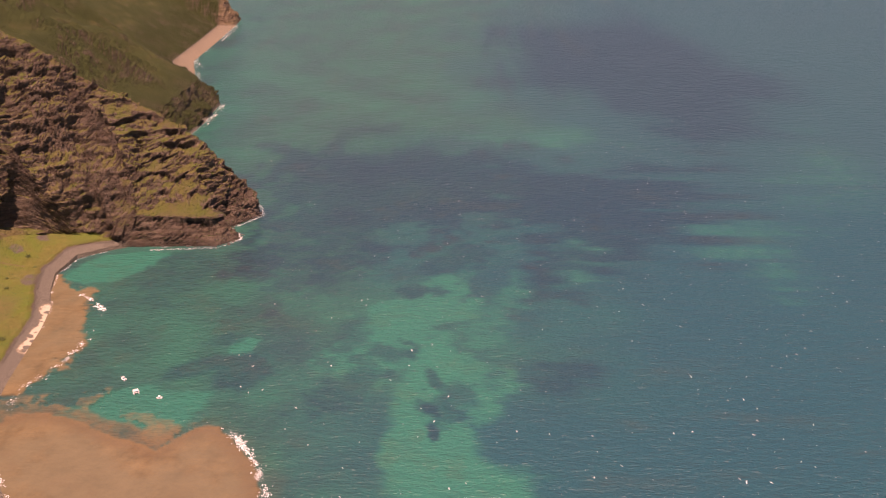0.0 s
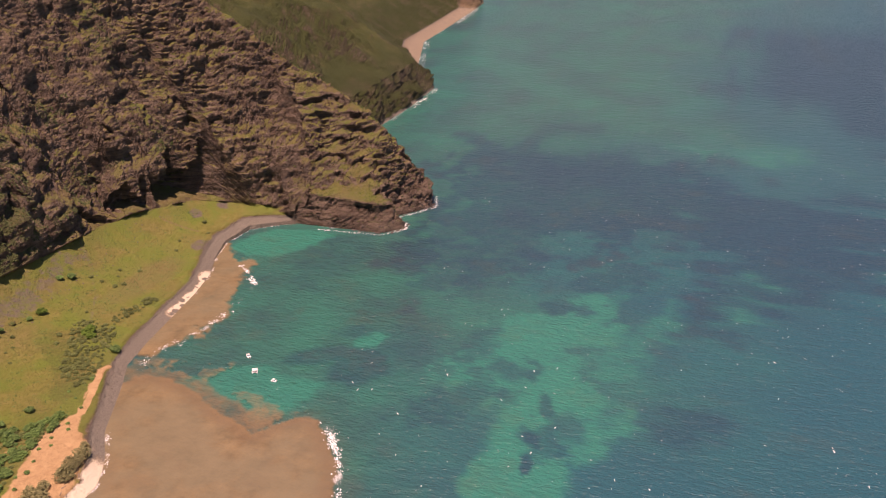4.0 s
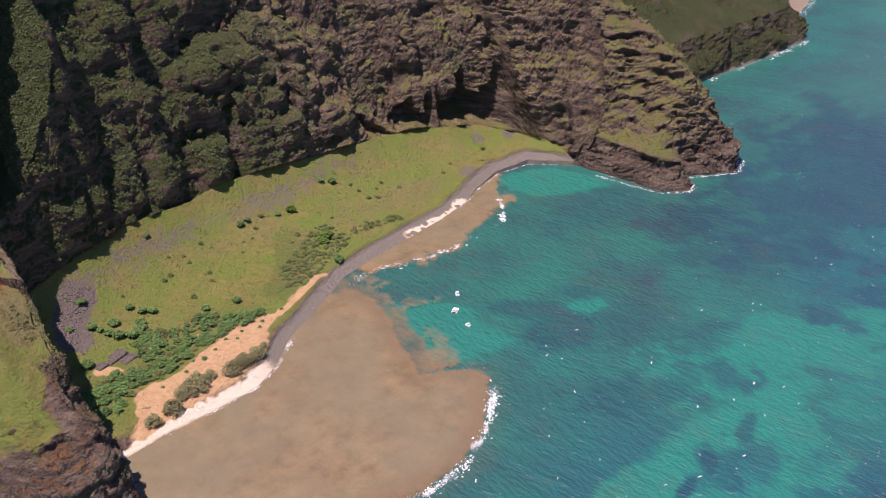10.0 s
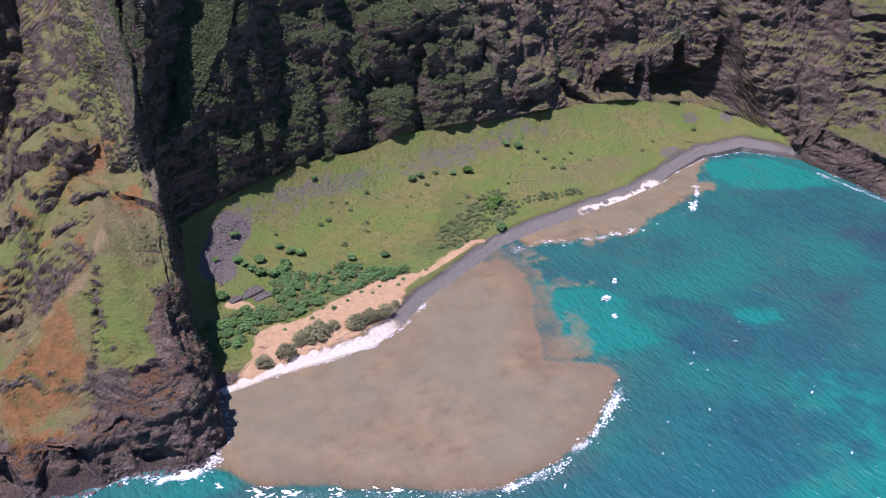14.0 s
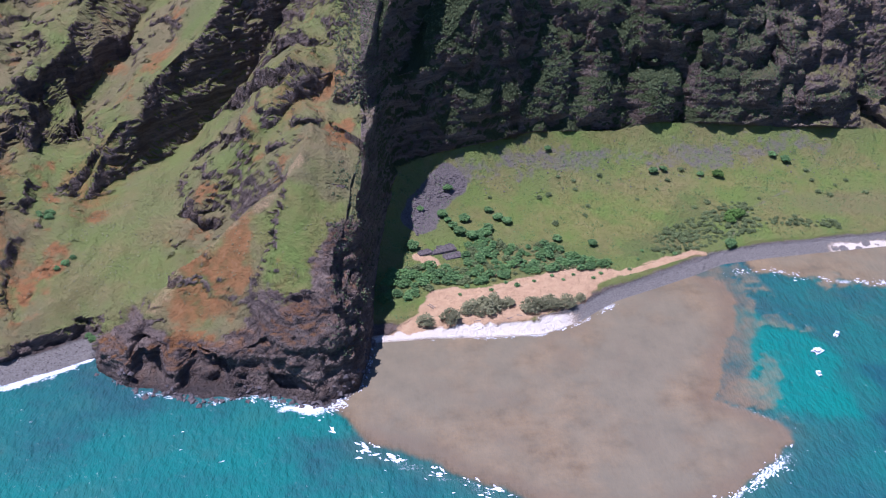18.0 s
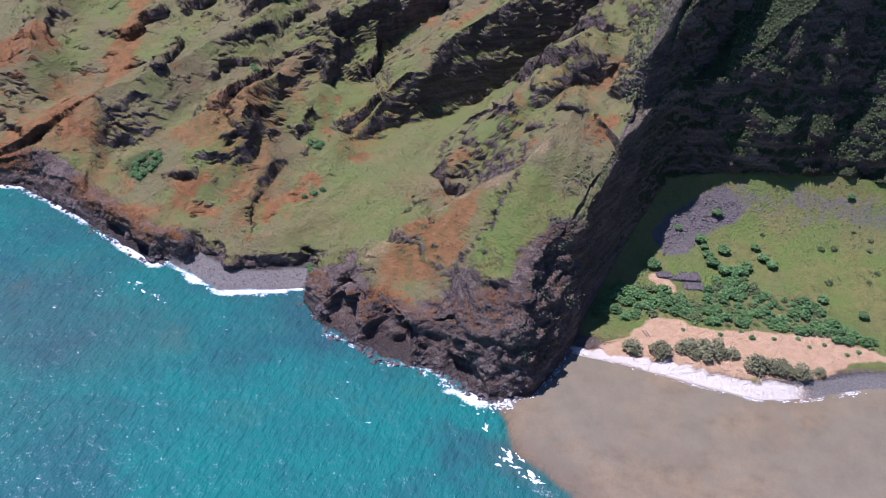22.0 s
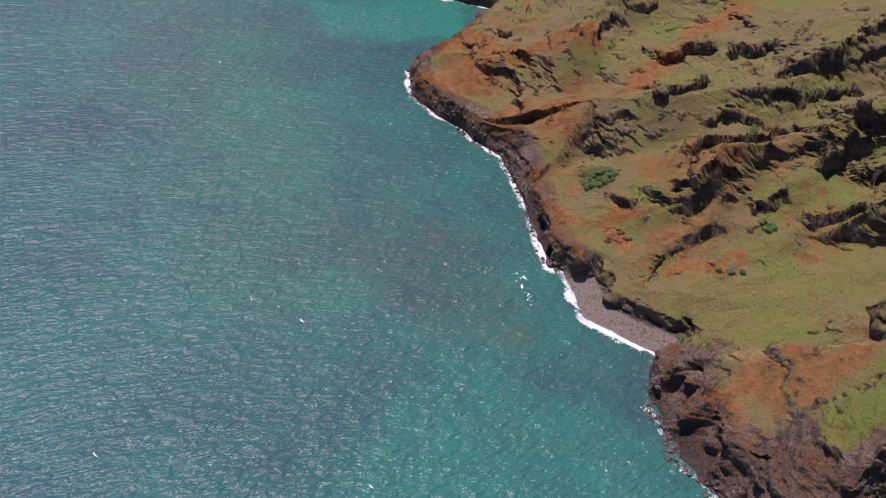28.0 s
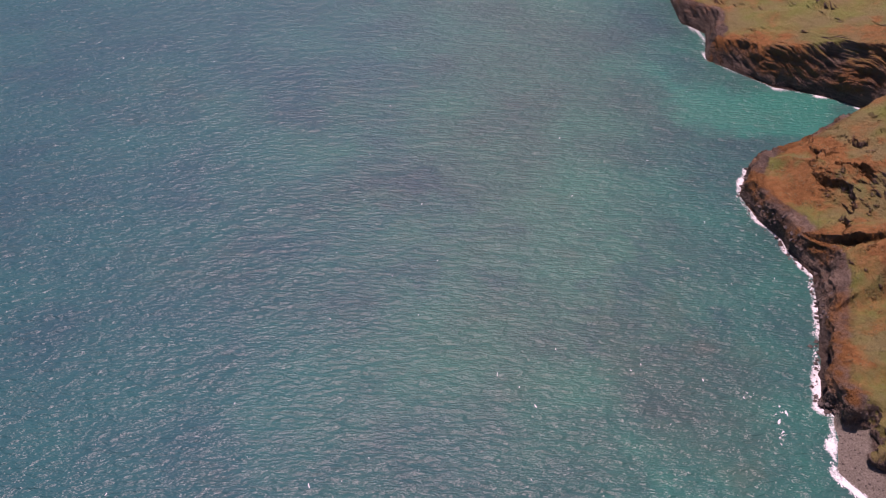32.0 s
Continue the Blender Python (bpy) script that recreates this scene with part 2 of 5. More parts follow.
    m = m * (1 - strand) + np.minimum(m, np.where(shore < 45, 0.08 * shore, 3.6 + (shore - 45) * 0.6)) * strand
    # walls over the valley, with buttresses and gullies
    fluted = -foot + (24 * smooth(665, 600, x) * (0.3 + 0.7 * smooth(80, 210, x)) * (0.35 + 0.65 * smooth(0, 35, -foot)) * fbm(wx, wy * 0.55, 0, 80, 4, 31, ridged=True) + 7 * fbm(x, y * 0.7, 0, 26, 3, 33)) * smooth(0, 9, -foot)
    rise = 2.15 + 4.0 * smooth(135, 85, x) + 1.6 * smooth(40, 10, x) - 0.6 * smooth(240, 300, x) * smooth(470, 400, x)
    wall = foot_z + rise * np.maximum(fluted, 0)
    m = np.where(foot < 0, np.minimum(m, np.maximum(wall, 0)), m)
    # the floor of the valley
    b = 4.2 * smooth(-2, 19, shore) + 0.045 * np.maximum(shore - 25, 0) - 0.7
    floor = b + np.maximum(foot_z - b, 0) * np.exp(-np.maximum(foot, 0) / 38)
    floor = floor + 0.8 * fbm(x, y, 0, 30, 3, 44) * smooth(20, 60, shore)
    h = np.where(foot > 0, floor, m)
    under = np.maximum(shore, -60) * 0.35
    return np.where(shore < 0, under, h), shore, foot


# columns run from the sea inland; samples crowd where the land is steep
def column_axis():
    xs, x = [], -1400.0
    while x < 2500:
        xs.append(x)
        near = 1.8 if -660 < x < 850 else 1.8 + 0.03 * max(-660 - x, x - 850)
        if -36 < x < 26:
            near = 0.45
        x += min(near, 9)
    return np.array(xs)


XS = column_axis()
ROWS, FINE = 600, 380
y_low = np.interp(XS, [-1400, 840, 1100, 2500], [-112, -112, 90, 280])
y_top = np.interp(XS, [-1400, -660, -200, 0, 700, 900, 1500, 2500], [500, 400, 400, 450, 450, 650, 900, 1100])
f = np.linspace(0, 1, FINE)
gx = np.repeat(XS[:, None], FINE, 1)
gy = y_low[:, None] + (y_top - y_low)[:, None] * f
gh, _, _ = lay(gx, gy)
step = np.hypot(np.diff(gy, axis=1), 0.85 * np.diff(gh, axis=1))
seen = 0.12 + 0.88 * smooth(430, 310, gy[:, 1:]) + 0.5 * smooth(700, 900, gx[:, 1:])
step = step * np.minimum(seen, 1.0) * np.where(gh[:, 1:] < -1.5, 0.06, 1.0)
for _ in range(20):
    step[1:-1] = (step[:-2] + 2 * step[1:-1] + step[2:]) / 4
run = np.concatenate([np.zeros((len(XS), 1)), np.cumsum(step, 1)], 1)
run /= run[:, -1:]
want = np.linspace(0, 1, ROWS)
LY = np.stack([np.interp(want, run[i], gy[i]) for i in range(len(XS))])
LX = np.repeat(XS[:, None], ROWS, 1)
LZ, SHORE_D, FOOT_D = lay(LX, LY)


def grid_normals(x, y, z):
    p = np.stack([x, y, z], -1)
    n = np.cross(np.gradient(p, axis=0), np.gradient(p, axis=1))
    return n / np.maximum(np.linalg.norm(n, axis=-1, keepdims=True), 1e-9)


# relief of the rock: bedded lava, ribs and hollows
N = grid_normals(LX, LY, LZ)
steepness = 1 - N[..., 2]
rocky = smooth(0.29, 0.52, steepness) * smooth(-1, 4, SHORE_D)
# the bare rock front of the spur
front_rock = smooth(42, 28, SHORE_D + 9 * fbm(LX, LY, LZ, 24, 3, 65)) * smooth(-200, -180, LX) * smooth(0, -12, LX) * (FOOT_D < 0)
rocky = np.maximum(rocky, 0.8 * front_rock * smooth(2, 8, SHORE_D))
grassy_hill = smooth(2, 14, SHORE_D) * (FOOT_D < 0) * (1 - rocky)
tilt = LZ + 0.16 * LX * (LX > 500) - 0.10 * LX * (LX <= 500) + 0.05 * LY
tall = smooth(-4, 22, LX) * (FOOT_D < 0)
bed = fbm(LX * 0.32, LY * 0.32, tilt * 1.1, 16, 4, 60, ridged=True)
ribs = fbm(LX, LY, LZ * 0.5, 36, 4, 70, ridged=True)
lumps = fbm(LX, LY, LZ, 9, 4, 80, ridged=True, gain=0.6)
course = tilt / 11.0 + 2.6 * fbm(LX, LY, LZ, 42, 5, 83, gain=0.6)
course = course - np.floor(course)
course = smooth(0, 0.72, course) * smooth(1, 0.9, course) - 0.4
jag = smooth(560, 660, LX) * smooth(900, 850, LX)
leafy_wall = tall * smooth(520, 380, LX)
bare_wall = tall - leafy_wall
crag_side = (FOOT_D < 0) * smooth(0, -25, LX)
warp_a, warp_b = 9 * fbm(LX, LY, LZ, 30, 3, 75), 9 * fbm(LX, LY, LZ, 30, 3, 77)
# rounded buttresses with sharp clefts between them, upright flutes, and broken ledges
butts = fbm(LX + warp_a, LY + warp_b, LZ * 0.75, 52, 2, 71, ridged="billow", gain=0.42)
knobs = fbm(LX + warp_b, LY + warp_a, LZ * 0.9, 19, 3, 72, ridged="billow", gain=0.5)
flutes = fbm(LX + 1.4 * warp_a, LY + warp_b, LZ * 0.18, 27, 3, 73, ridged="billow", gain=0.5)
leaves = fbm(LX * 0.22 + 0.3 * warp_a, LY * 0.22, tilt, 5.5, 3, 74, gain=0.6)
push = rocky * (leafy_wall * ((7 + 13 * smooth(100, 190, LX)) * butts + 6.0 * knobs + 1.6 * lumps)
                + bare_wall * (11 * butts + 3.0 * knobs + 5.0 * flutes + 1.8 * bed + 1.4 * lumps + 1.3 * course + 0.9 * leaves)
                + jag * (1.2 * bed + 1.5 * course + 1.3 * leaves + 2.2 * knobs)
                + front_rock * (2.2 * knobs + 0.9 * lumps + 2.5 * butts + 1.2 * leaves + 1.2 * course)
                + crag_side * (4.5 * butts + 3.2 * knobs + 3.0 * flutes + 1.2 * bed + 1.5 * lumps + 0.9 * course))
push += rocky * 1.15 * fbm(LX, LY, LZ * 1.3, 4.6, 3, 78, ridged=True, gain=0.6)
calm_gully, _, _ = near_line(LX, LY, [(-200, 0), (-190, 60), (-165, 140), (-140, 260)])
calm_top, _, _ = near_line(LX, LY, [(-100, -15), (-50, 0), (-40, 60)])
outcrop = fbm(LX * 0.9, LY, LZ * 1.4, 30, 5, 90, ridged=True, gain=0.6)
outcrop = smooth(0.70, 0.78, outcrop) * grassy_hill * smooth(24, 42, calm_gully) * smooth(18, 40, calm_top) * (LX < -10)
push += outcrop * (0.5 + 1.2 * lumps)
push += grassy_hill * (0.3 * lumps + 0.7 * fbm(LX, LY, LZ, 14, 3, 97))
push *= np.where(FOOT_D > 0, 0, 1) * np.minimum(1, np.maximum(SHORE_D, 0) / 6)
LX, LY, LZ = LX + N[..., 0] * push, LY + N[..., 1] * push, LZ + N[..., 2] * push
# hollows in the foot of the walls: (x, half width, top, depth inland)
for cx, half, top, deep_in in ((594, 46, 98, 50), (524, 26, 80, 34), (470, 16, 62, 16), (405, 14, 70, 12)):
    brow = top * (0.92 + 0.22 * vnoise(LX / 11, LY / 40, 0, 88)) + 0.35 * (LX - cx) * (LX < cx)
    LY = LY + deep_in * smooth(1, 0.45, np.abs(LX - cx) / half) * smooth(brow, brow * 0.84, LZ) * (FOOT_D < 0) * smooth(0, 4, -FOOT_D) * smooth(60, 30, -FOOT_D) * (LY > 150)
for cx, half, top, deep_in in ((-150, 14, 24, 20), (-112, 20, 24, 19), (-62, 13, 13, 11), (-320, 16, 12, 9), (-345, 12, 11, 8)):
    LY = LY + deep_in * smooth(1, 0.4, np.abs(LX - cx) / half) * smooth(top, top * 0.7, LZ) * (FOOT_D < 0) * smooth(30, 16, SHORE_D) * (LY < 0) * smooth(-1, 2, LZ)
N = grid_normals(LX, LY, LZ)


# ---- materials ----
def nodes_of(name, rough=0.9):
    m = bpy.data.materials.new(name)
    m.use_nodes = True
    t = m.node_tree
    b = t.nodes["Principled BSDF"]
    b.inputs["Roughness"].default_value = rough
    b.inputs["Specular IOR Level"].default_value = 0.25
    return m, t, b


def node(t, kind, **inputs):
    n = t.nodes.new(kind)
    for k, v in inputs.items():
        n.inputs[k.replace("_", " ")].default_value = v
    return n


def noise_tex(t, scale, detail=4, rough=0.6, stretch=None):
    n = node(t, "ShaderNodeTexNoise", Scale=scale, Detail=detail, Roughness=rough)
    g = t.nodes.new("ShaderNodeNewGeometry")
    if stretch:
        mp = t.nodes.new("ShaderNodeMapping")
        mp.inputs["Scale"].default_value = stretch[:3]
        mp.inputs["Rotation"].default_value = stretch[3] if len(stretch) > 3 else (0, 0, 0)
        t.links.new(g.outputs["Position"], mp.inputs["Vector"])
        t.links.new(mp.outputs["Vector"], n.inputs["Vector"])
    else:
        t.links.new(g.outputs["Position"], n.inputs["Vector"])
    return n.outputs["Fac"]


def ramp(t, fac, *stops):
    r = t.nodes.new("ShaderNodeValToRGB")
    e = r.color_ramp.elements
    while len(e) < len(stops):
        e.new(0.5)
    for k, (at, c) in enumerate(stops):
        e[k].position, e[k].color = at, (*c, 1) if len(c) == 3 else c
    t.links.new(fac, r.inputs["Fac"])
    return r.outputs["Color"]


def mixed(t, fac, a, b, how="MIX"):
    n = t.nodes.new("ShaderNodeMix")
    n.data_type, n.blend_type = "RGBA", how
    for s, v in ((0, fac), (6, a), (7, b)):
        if hasattr(v, "links"):
            t.links.new(v, n.inputs[s])
        else:
            n.inputs[s].default_value = v if s == 0 else (*v, 1)
    return n.outputs[2]


def maths(t, op, a, b=0.0, c=0.0):
    n = t.nodes.new("ShaderNodeMath")
    n.operation = op
    for k, v in enumerate((a, b, c)):
        if hasattr(v, "links"):
            t.links.new(v, n.inputs[k])
        else:
            n.inputs[k].default_value = v
    return n.outputs[0]


def masks(t, name):
    a = t.nodes.new("ShaderNodeAttribute")
    a.attribute_name = name
    s = t.nodes.new("ShaderNodeSeparateColor")
    t.links.new(a.outputs["Color"], s.inputs["Color"])
    return s.outputs[0], s.outputs[1], s.outputs[2]


def bump(t, shader, height, strength, distance, below=None):
    n = node(t, "ShaderNodeBump", Strength=strength, Distance=distance)
    t.links.new(height, n.inputs["Height"])
    if below:
        t.links.new(below, n.inputs["Normal"])
    t.links.new(n.outputs["Normal"], shader.inputs["Normal"])
    return n.outputs["Normal"]


def edge(t, mask, grain, soft=0.22):
    """A mask whose border is broken up by a grain."""
    v = maths(t, "ADD", mask, maths(t, "MULTIPLY", maths(t, "SUBTRACT", grain, 0.5), 0.9))
    n = t.nodes.new("ShaderNodeMapRange")
    n.interpolation_type = "SMOOTHSTEP"
    n.inputs["From Min"].default_value, n.inputs["From Max"].default_value = 0.5 - soft, 0.5 + soft
    t.links.new(v, n.inputs["Value"])
    return n.outputs["Result"]


def land_material():
    m, t, b = nodes_of("land", 0.95)
    grass, soil, scrub = masks(t, "cover")
    sand, shingle, scree = masks(t, "loose")
    big, mid, fine = noise_tex(t, 0.03, 5), noise_tex(t, 0.16, 6, 0.65), noise_tex(t, 0.9, 6, 0.7)
    layers = noise_tex(t, 0.10, 6, 0.7, (0.25, 0.25, 2.2, (0.05, -0.10, 0)))
    rock = ramp(t, layers, (0.30, (0.080, 0.062, 0.050)), (0.45, (0.175, 0.134, 0.104)), (0.58, (0.285, 0.218, 0.162)), (0.75, (0.40, 0.315, 0.23)))
    rock = mixed(t, maths(t, "MULTIPLY", ramp_value(t, mid, 0.50, 0.70), 0.6), rock, (0.155, 0.092, 0.058))
    mottle = noise_tex(t, 0.42, 7, 0.75, (0.6, 0.6, 1.5))
    # rock darker in the hollows of this noise's relief, paler on its rises
    rock = mixed(t, maths(t, "MULTIPLY", ramp_value(t, mottle, 0.47, 0.34), 0.6), rock, (0.030, 0.023, 0.019))
    rock = mixed(t, maths(t, "MULTIPLY", ramp_value(t, mottle, 0.58, 0.72), 0.45), rock, (0.24, 0.19, 0.135))
    bleached, damp, dull = masks(t, "tone")
    turf = ramp(t, mid, (0.25, (0.132, 0.142, 0.034)), (0.5, (0.205, 0.203, 0.052)), (0.75, (0.268, 0.232, 0.080)))
    turf = mixed(t, ramp_value(t, big, 0.40, 0.58), turf, (0.156, 0.212, 0.040))
    turf = mixed(t, maths(t, "MULTIPLY", ramp_value(t, fine, 0.55, 0.75), 0.5), turf, (0.100, 0.122, 0.030))
    turf = mixed(t, maths(t, "MULTIPLY", dull, 0.75), turf, (0.215, 0.165, 0.082))
    earth = ramp(t, mid, (0.3, (0.175, 0.078, 0.026)), (0.55, (0.290, 0.138, 0.044)), (0.8, (0.33, 0.195, 0.084)))
    bush = ramp(t, fine, (0.3, (0.034, 0.048, 0.017)), (0.6, (0.084, 0.104, 0.036)), (0.8, (0.142, 0.152, 0.058)))
    dune = ramp(t, mid, (0.3, (0.50, 0.315, 0.160)), (0.6, (0.61, 0.40, 0.210)), (0.85, (0.60, 0.46, 0.27)))
    dune = mixed(t, edge(t, bleached, fine, 0.3), dune, (0.80, 0.71, 0.54))
    stone = ramp(t, fine, (0.25, (0.11, 0.101, 0.080)), (0.5, (0.220, 0.20, 0.160)), (0.75, (0.33, 0.30, 0.245)))
    rubble = ramp(t, fine, (0.25, (0.070, 0.060, 0.050)), (0.5, (0.170, 0.145, 0.122)), (0.8, (0.26, 0.225, 0.19)))
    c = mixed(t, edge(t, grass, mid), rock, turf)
    c = mixed(t, edge(t, soil, mid, 0.42), c, earth)
    c = mixed(t, edge(t, scree, mid), c, rubble)
    c = mixed(t, edge(t, scrub, fine, 0.3), c, bush)
    c = mixed(t, edge(t, shingle, fine, 0.3), c, stone)
    c = mixed(t, edge(t, sand, fine, 0.3), c, dune)
    c = mixed(t, maths(t, "MULTIPLY", damp, 0.6), c, (0.035, 0.032, 0.030))
    t.links.new(c, b.inputs["Base Color"])
    bare = maths(t, "SUBTRACT", 1.0, maths(t, "MULTIPLY", maths(t, "MAXIMUM", grass, maths(t, "MAXIMUM", sand, shingle)), 0.75))
    crag = maths(t, "ABSOLUTE", maths(t, "SUBTRACT", noise_tex(t, 0.22, 5, 0.62, (0.8, 0.8, 1.4)), 0.5))
    one = bump(t, b, fine, 0.9, 1.3)
    two = bump(t, b, maths(t, "MULTIPLY", mottle, bare), 1.0, 7.0, one)
    three = bump(t, b, maths(t, "MULTIPLY", crag, bare), 1.0, 14.0, two)
    bump(t, b, maths(t, "MULTIPLY", mid, bare), 0.7, 5.0, three)
    return m


def ramp_value(t, fac, lo, hi):
    n = t.nodes.new("ShaderNodeMapRange")
    n.inputs["From Min"].default_value, n.inputs["From Max"].default_value = lo, hi
    t.links.new(fac, n.inputs["Value"])
    return n.outputs["Result"]


def sea_material():
    m, t, b = nodes_of("sea_water", 0.31)
    flat_reef, bright, coral = masks(t, "bed")
    deep, rip, grey = masks(t, "depth")
    froth, _, _ = masks(t, "swash")
    big, mid = noise_tex(t, 0.008, 6, 0.65), noise_tex(t, 0.05, 7, 0.7)
    fine = noise_tex(t, 0.5, 5, 0.6)
    water = ramp(t, big, (0.36, (0.027, 0.086, 0.087)), (0.5, (0.023, 0.116, 0.100)), (0.64, (0.019, 0.144, 0.112)))
    water = mixed(t, deep, water, (0.012, 0.090, 0.120))
    water = mixed(t, maths(t, "MULTIPLY", edge(t, bright, mid, 0.4), 0.9), water, (0.012, 0.188, 0.140))
    # grey-green western water, and the haze painted on the eastern sea
    water = mixed(t, maths(t, "MULTIPLY", grey, 0.72), water, (0.070, 0.134, 0.094))
    water = mixed(t, maths(t, "MULTIPLY", edge(t, coral, mid, 0.55), 0.72), water, (0.018, 0.046, 0.080))
    flats = ramp(t, mid, (0.30, (0.135, 0.098, 0.052)), (0.48, (0.210, 0.153, 0.080)), (0.70, (0.275, 0.204, 0.108)))
    flats = mixed(t, maths(t, "MULTIPLY", ramp_value(t, fine, 0.48, 0.75), 0.5), flats, (0.15, 0.130, 0.092))
    flats = mixed(t, maths(t, "MULTIPLY", ramp_value(t, big, 0.42, 0.58), 0.6), flats, (0.175, 0.163, 0.105))
    flats = mixed(t, maths(t, "MULTIPLY", edge(t, rip, mid, 0.5), 0.5), flats, (0.125, 0.083, 0.053))
    water = mixed(t, maths(t, "MULTIPLY", edge(t, rip, mid, 0.5), 0.55), water, (0.070, 0.090, 0.072))
    c = mixed(t, edge(t, flat_reef, mid, 0.3), water, flats)
    lace = noise_tex(t, 0.75, 6, 0.72)
    c = mixed(t, edge(t, froth, lace, 0.16), c, (0.78, 0.80, 0.80))
    t.links.new(c, b.inputs["Base Color"])
    b.inputs["IOR"].default_value = 1.33
    b.inputs["Specular IOR Level"].default_value = 0.42
    swell = noise_tex(t, 0.09, 4, 0.58, (1.0, 0.42, 1, (0, 0, 0.35)))
    chop = noise_tex(t, 0.26, 3, 0.55, (1.0, 0.45, 1, (0, 0, 0.2)))
    ripple = noise_tex(t, 1.1, 3, 0.6)
    calm = maths(t, "SUBTRACT", 1.0, maths(t, "MULTIPLY", flat_reef, 0.88))
    h = maths(t, "ADD", maths(t, "MULTIPLY", swell, 3.6), maths(t, "MULTIPLY", chop, 2.3))
    h = maths(t, "ADD", h, maths(t, "MULTIPLY", ripple, 0.02))
    h = maths(t, "MULTIPLY", h, calm)
    bump(t, b, h, 1.0, 1.0)
    return m


def plain(name, dark, light, scale=1.0, rough=0.85, metal=0.0, relief=0.3):
    m, t, b = nodes_of(name, rough)
    n = noise_tex(t, scale, 5, 0.65)
    c = ramp(t, n, (0.3, dark), (0.7, light))
    info = t.nodes.new("ShaderNodeObjectInfo")
    v = maths(t, "ADD", 0.82, maths(t, "MULTIPLY", info.outputs["Random"], 0.36))
    hsv = t.nodes.new("ShaderNodeHueSaturation")
    t.links.new(v, hsv.inputs["Value"])
    t.links.new(c, hsv.inputs["Color"])
    t.links.new(hsv.outputs["Color"], b.inputs["Base Color"])
    b.inputs["Metallic"].default_value = metal
    if relief:
        bump(t, b, n, relief, 0.3 / scale)
    return m


def leafy(name, dark, light):
    m, t, b = nodes_of(name, 0.75)
    g = t.nodes.new("ShaderNodeNewGeometry")
    c = ramp(t, g.outputs["Random Per Island"], (0.0, dark), (1.0, light))
    info = t.nodes.new("ShaderNodeObjectInfo")
    v = maths(t, "ADD", 0.8, maths(t, "MULTIPLY", info.outputs["Random"], 0.4))
    hsv = t.nodes.new("ShaderNodeHueSaturation")
    t.links.new(v, hsv.inputs["Value"])
    t.links.new(c, hsv.inputs["Color"])
    t.links.new(hsv.outputs["Color"], b.inputs["Base Color"])
    return m


LAND_M, SEA_M = land_material(), sea_material()
FOAM_M = plain("foam", (0.70, 0.72, 0.72), (0.86, 0.87, 0.86), 1.4, 0.8)
STONE_M = plain("lava_stone", (0.055, 0.047, 0.042), (0.19, 0.16, 0.14), 0.6, 0.95)
BARK_M = plain("bark", (0.07, 0.05, 0.035), (0.16, 0.12, 0.09), 3)
IRON_M = leafy("grey_green_leaves", (0.125, 0.128, 0.055), (0.270, 0.258, 0.125))
SHRUB_M = leafy("shrub_leaves", (0.046, 0.106, 0.030), (0.148, 0.248, 0.072))
BRIGHT_M = leafy("bright_leaves", (0.060, 0.130, 0.032), (0.150, 0.250, 0.070))
FERN_M = leafy("dark_cliff_leaves", (0.040, 0.060, 0.023), (0.115, 0.142, 0.054))
OLIVE_M = leafy("olive_leaves", (0.070, 0.095, 0.030), (0.165, 0.200, 0.070))
LIME_M = leafy("lime_leaves", (0.040, 0.085, 0.012), (0.110, 0.190, 0.030))
HULL_M = plain("white_gelcoat", (0.78, 0.78, 0.77), (0.84, 0.84, 0.83), 0.4, 0.3, 0, 0)
TRIM_M = plain("dark_trim", (0.02, 0.025, 0.03), (0.04, 0.045, 0.05), 2, 0.5, 0, 0)
CANVAS_M = plain("white_canvas", (0.74, 0.74, 0.72), (0.82, 0.82, 0.80), 3, 0.8, 0, 0.1)
GLASS_M = plain("tinted_glass", (0.015, 0.02, 0.025), (0.02, 0.03, 0.035), 1, 0.08, 0, 0)
METAL_M = plain("aluminium", (0.6, 0.6, 0.6), (0.7, 0.7, 0.7), 3, 0.35, 0.9, 0)
WOOD_M = plain("weathered_wood", (0.20, 0.16, 0.12), (0.36, 0.30, 0.24), 4, 0.9)


# ---- the land ----
def flecks(size, seed, octaves=4):
    return fbm(LX, LY, LZ, size, octaves, seed)


up = N[..., 2]
in_valley = FOOT_D > 0
patch, speck, wide = flecks(26, 101), flecks(7, 111, 3), flecks(90, 121)
# grass holds where it is not too steep
hold = smooth(0.42, 0.64, up + 0.08 * patch + 0.06 * speck)
hold = np.where(in_valley, 1, hold) * smooth(3, 10, LZ + 3 * patch)
west = smooth(-5, -20, LX) * (1 - in_valley)
ledges = smooth(0.42, 0.72, up + 0.22 * patch + 0.2 * speck) * (1 - west) * (1 - in_valley)
GRASS = np.where(in_valley, 1, np.where(LX < -12, hold, (0.50 + 0.14 * smooth(350, 450, LX)) * ledges))
GRASS = np.where(LX > 900, 0.62 * smooth(45, 80, LZ + 24 * wide) * smooth(0.55, 0.8, up + 0.2 * patch), GRASS)
GRASS *= smooth(10, 22, SHORE_D + 6 * patch) * (1 - 0.5 * outcrop)
SOIL = west * smooth(0.10, 0.55, patch + 0.5 * wide + 0.3 * speck + 0.35 * smooth(40, 0, LZ) - 0.1) * smooth(0.45, 0.75, up) * smooth(8, 20, LZ)
seaward = (0.25 + 0.6 * smooth(-340, -500, LX)) * smooth(150, 40, LY)
SOIL *= 0.7 - 0.4 * outcrop
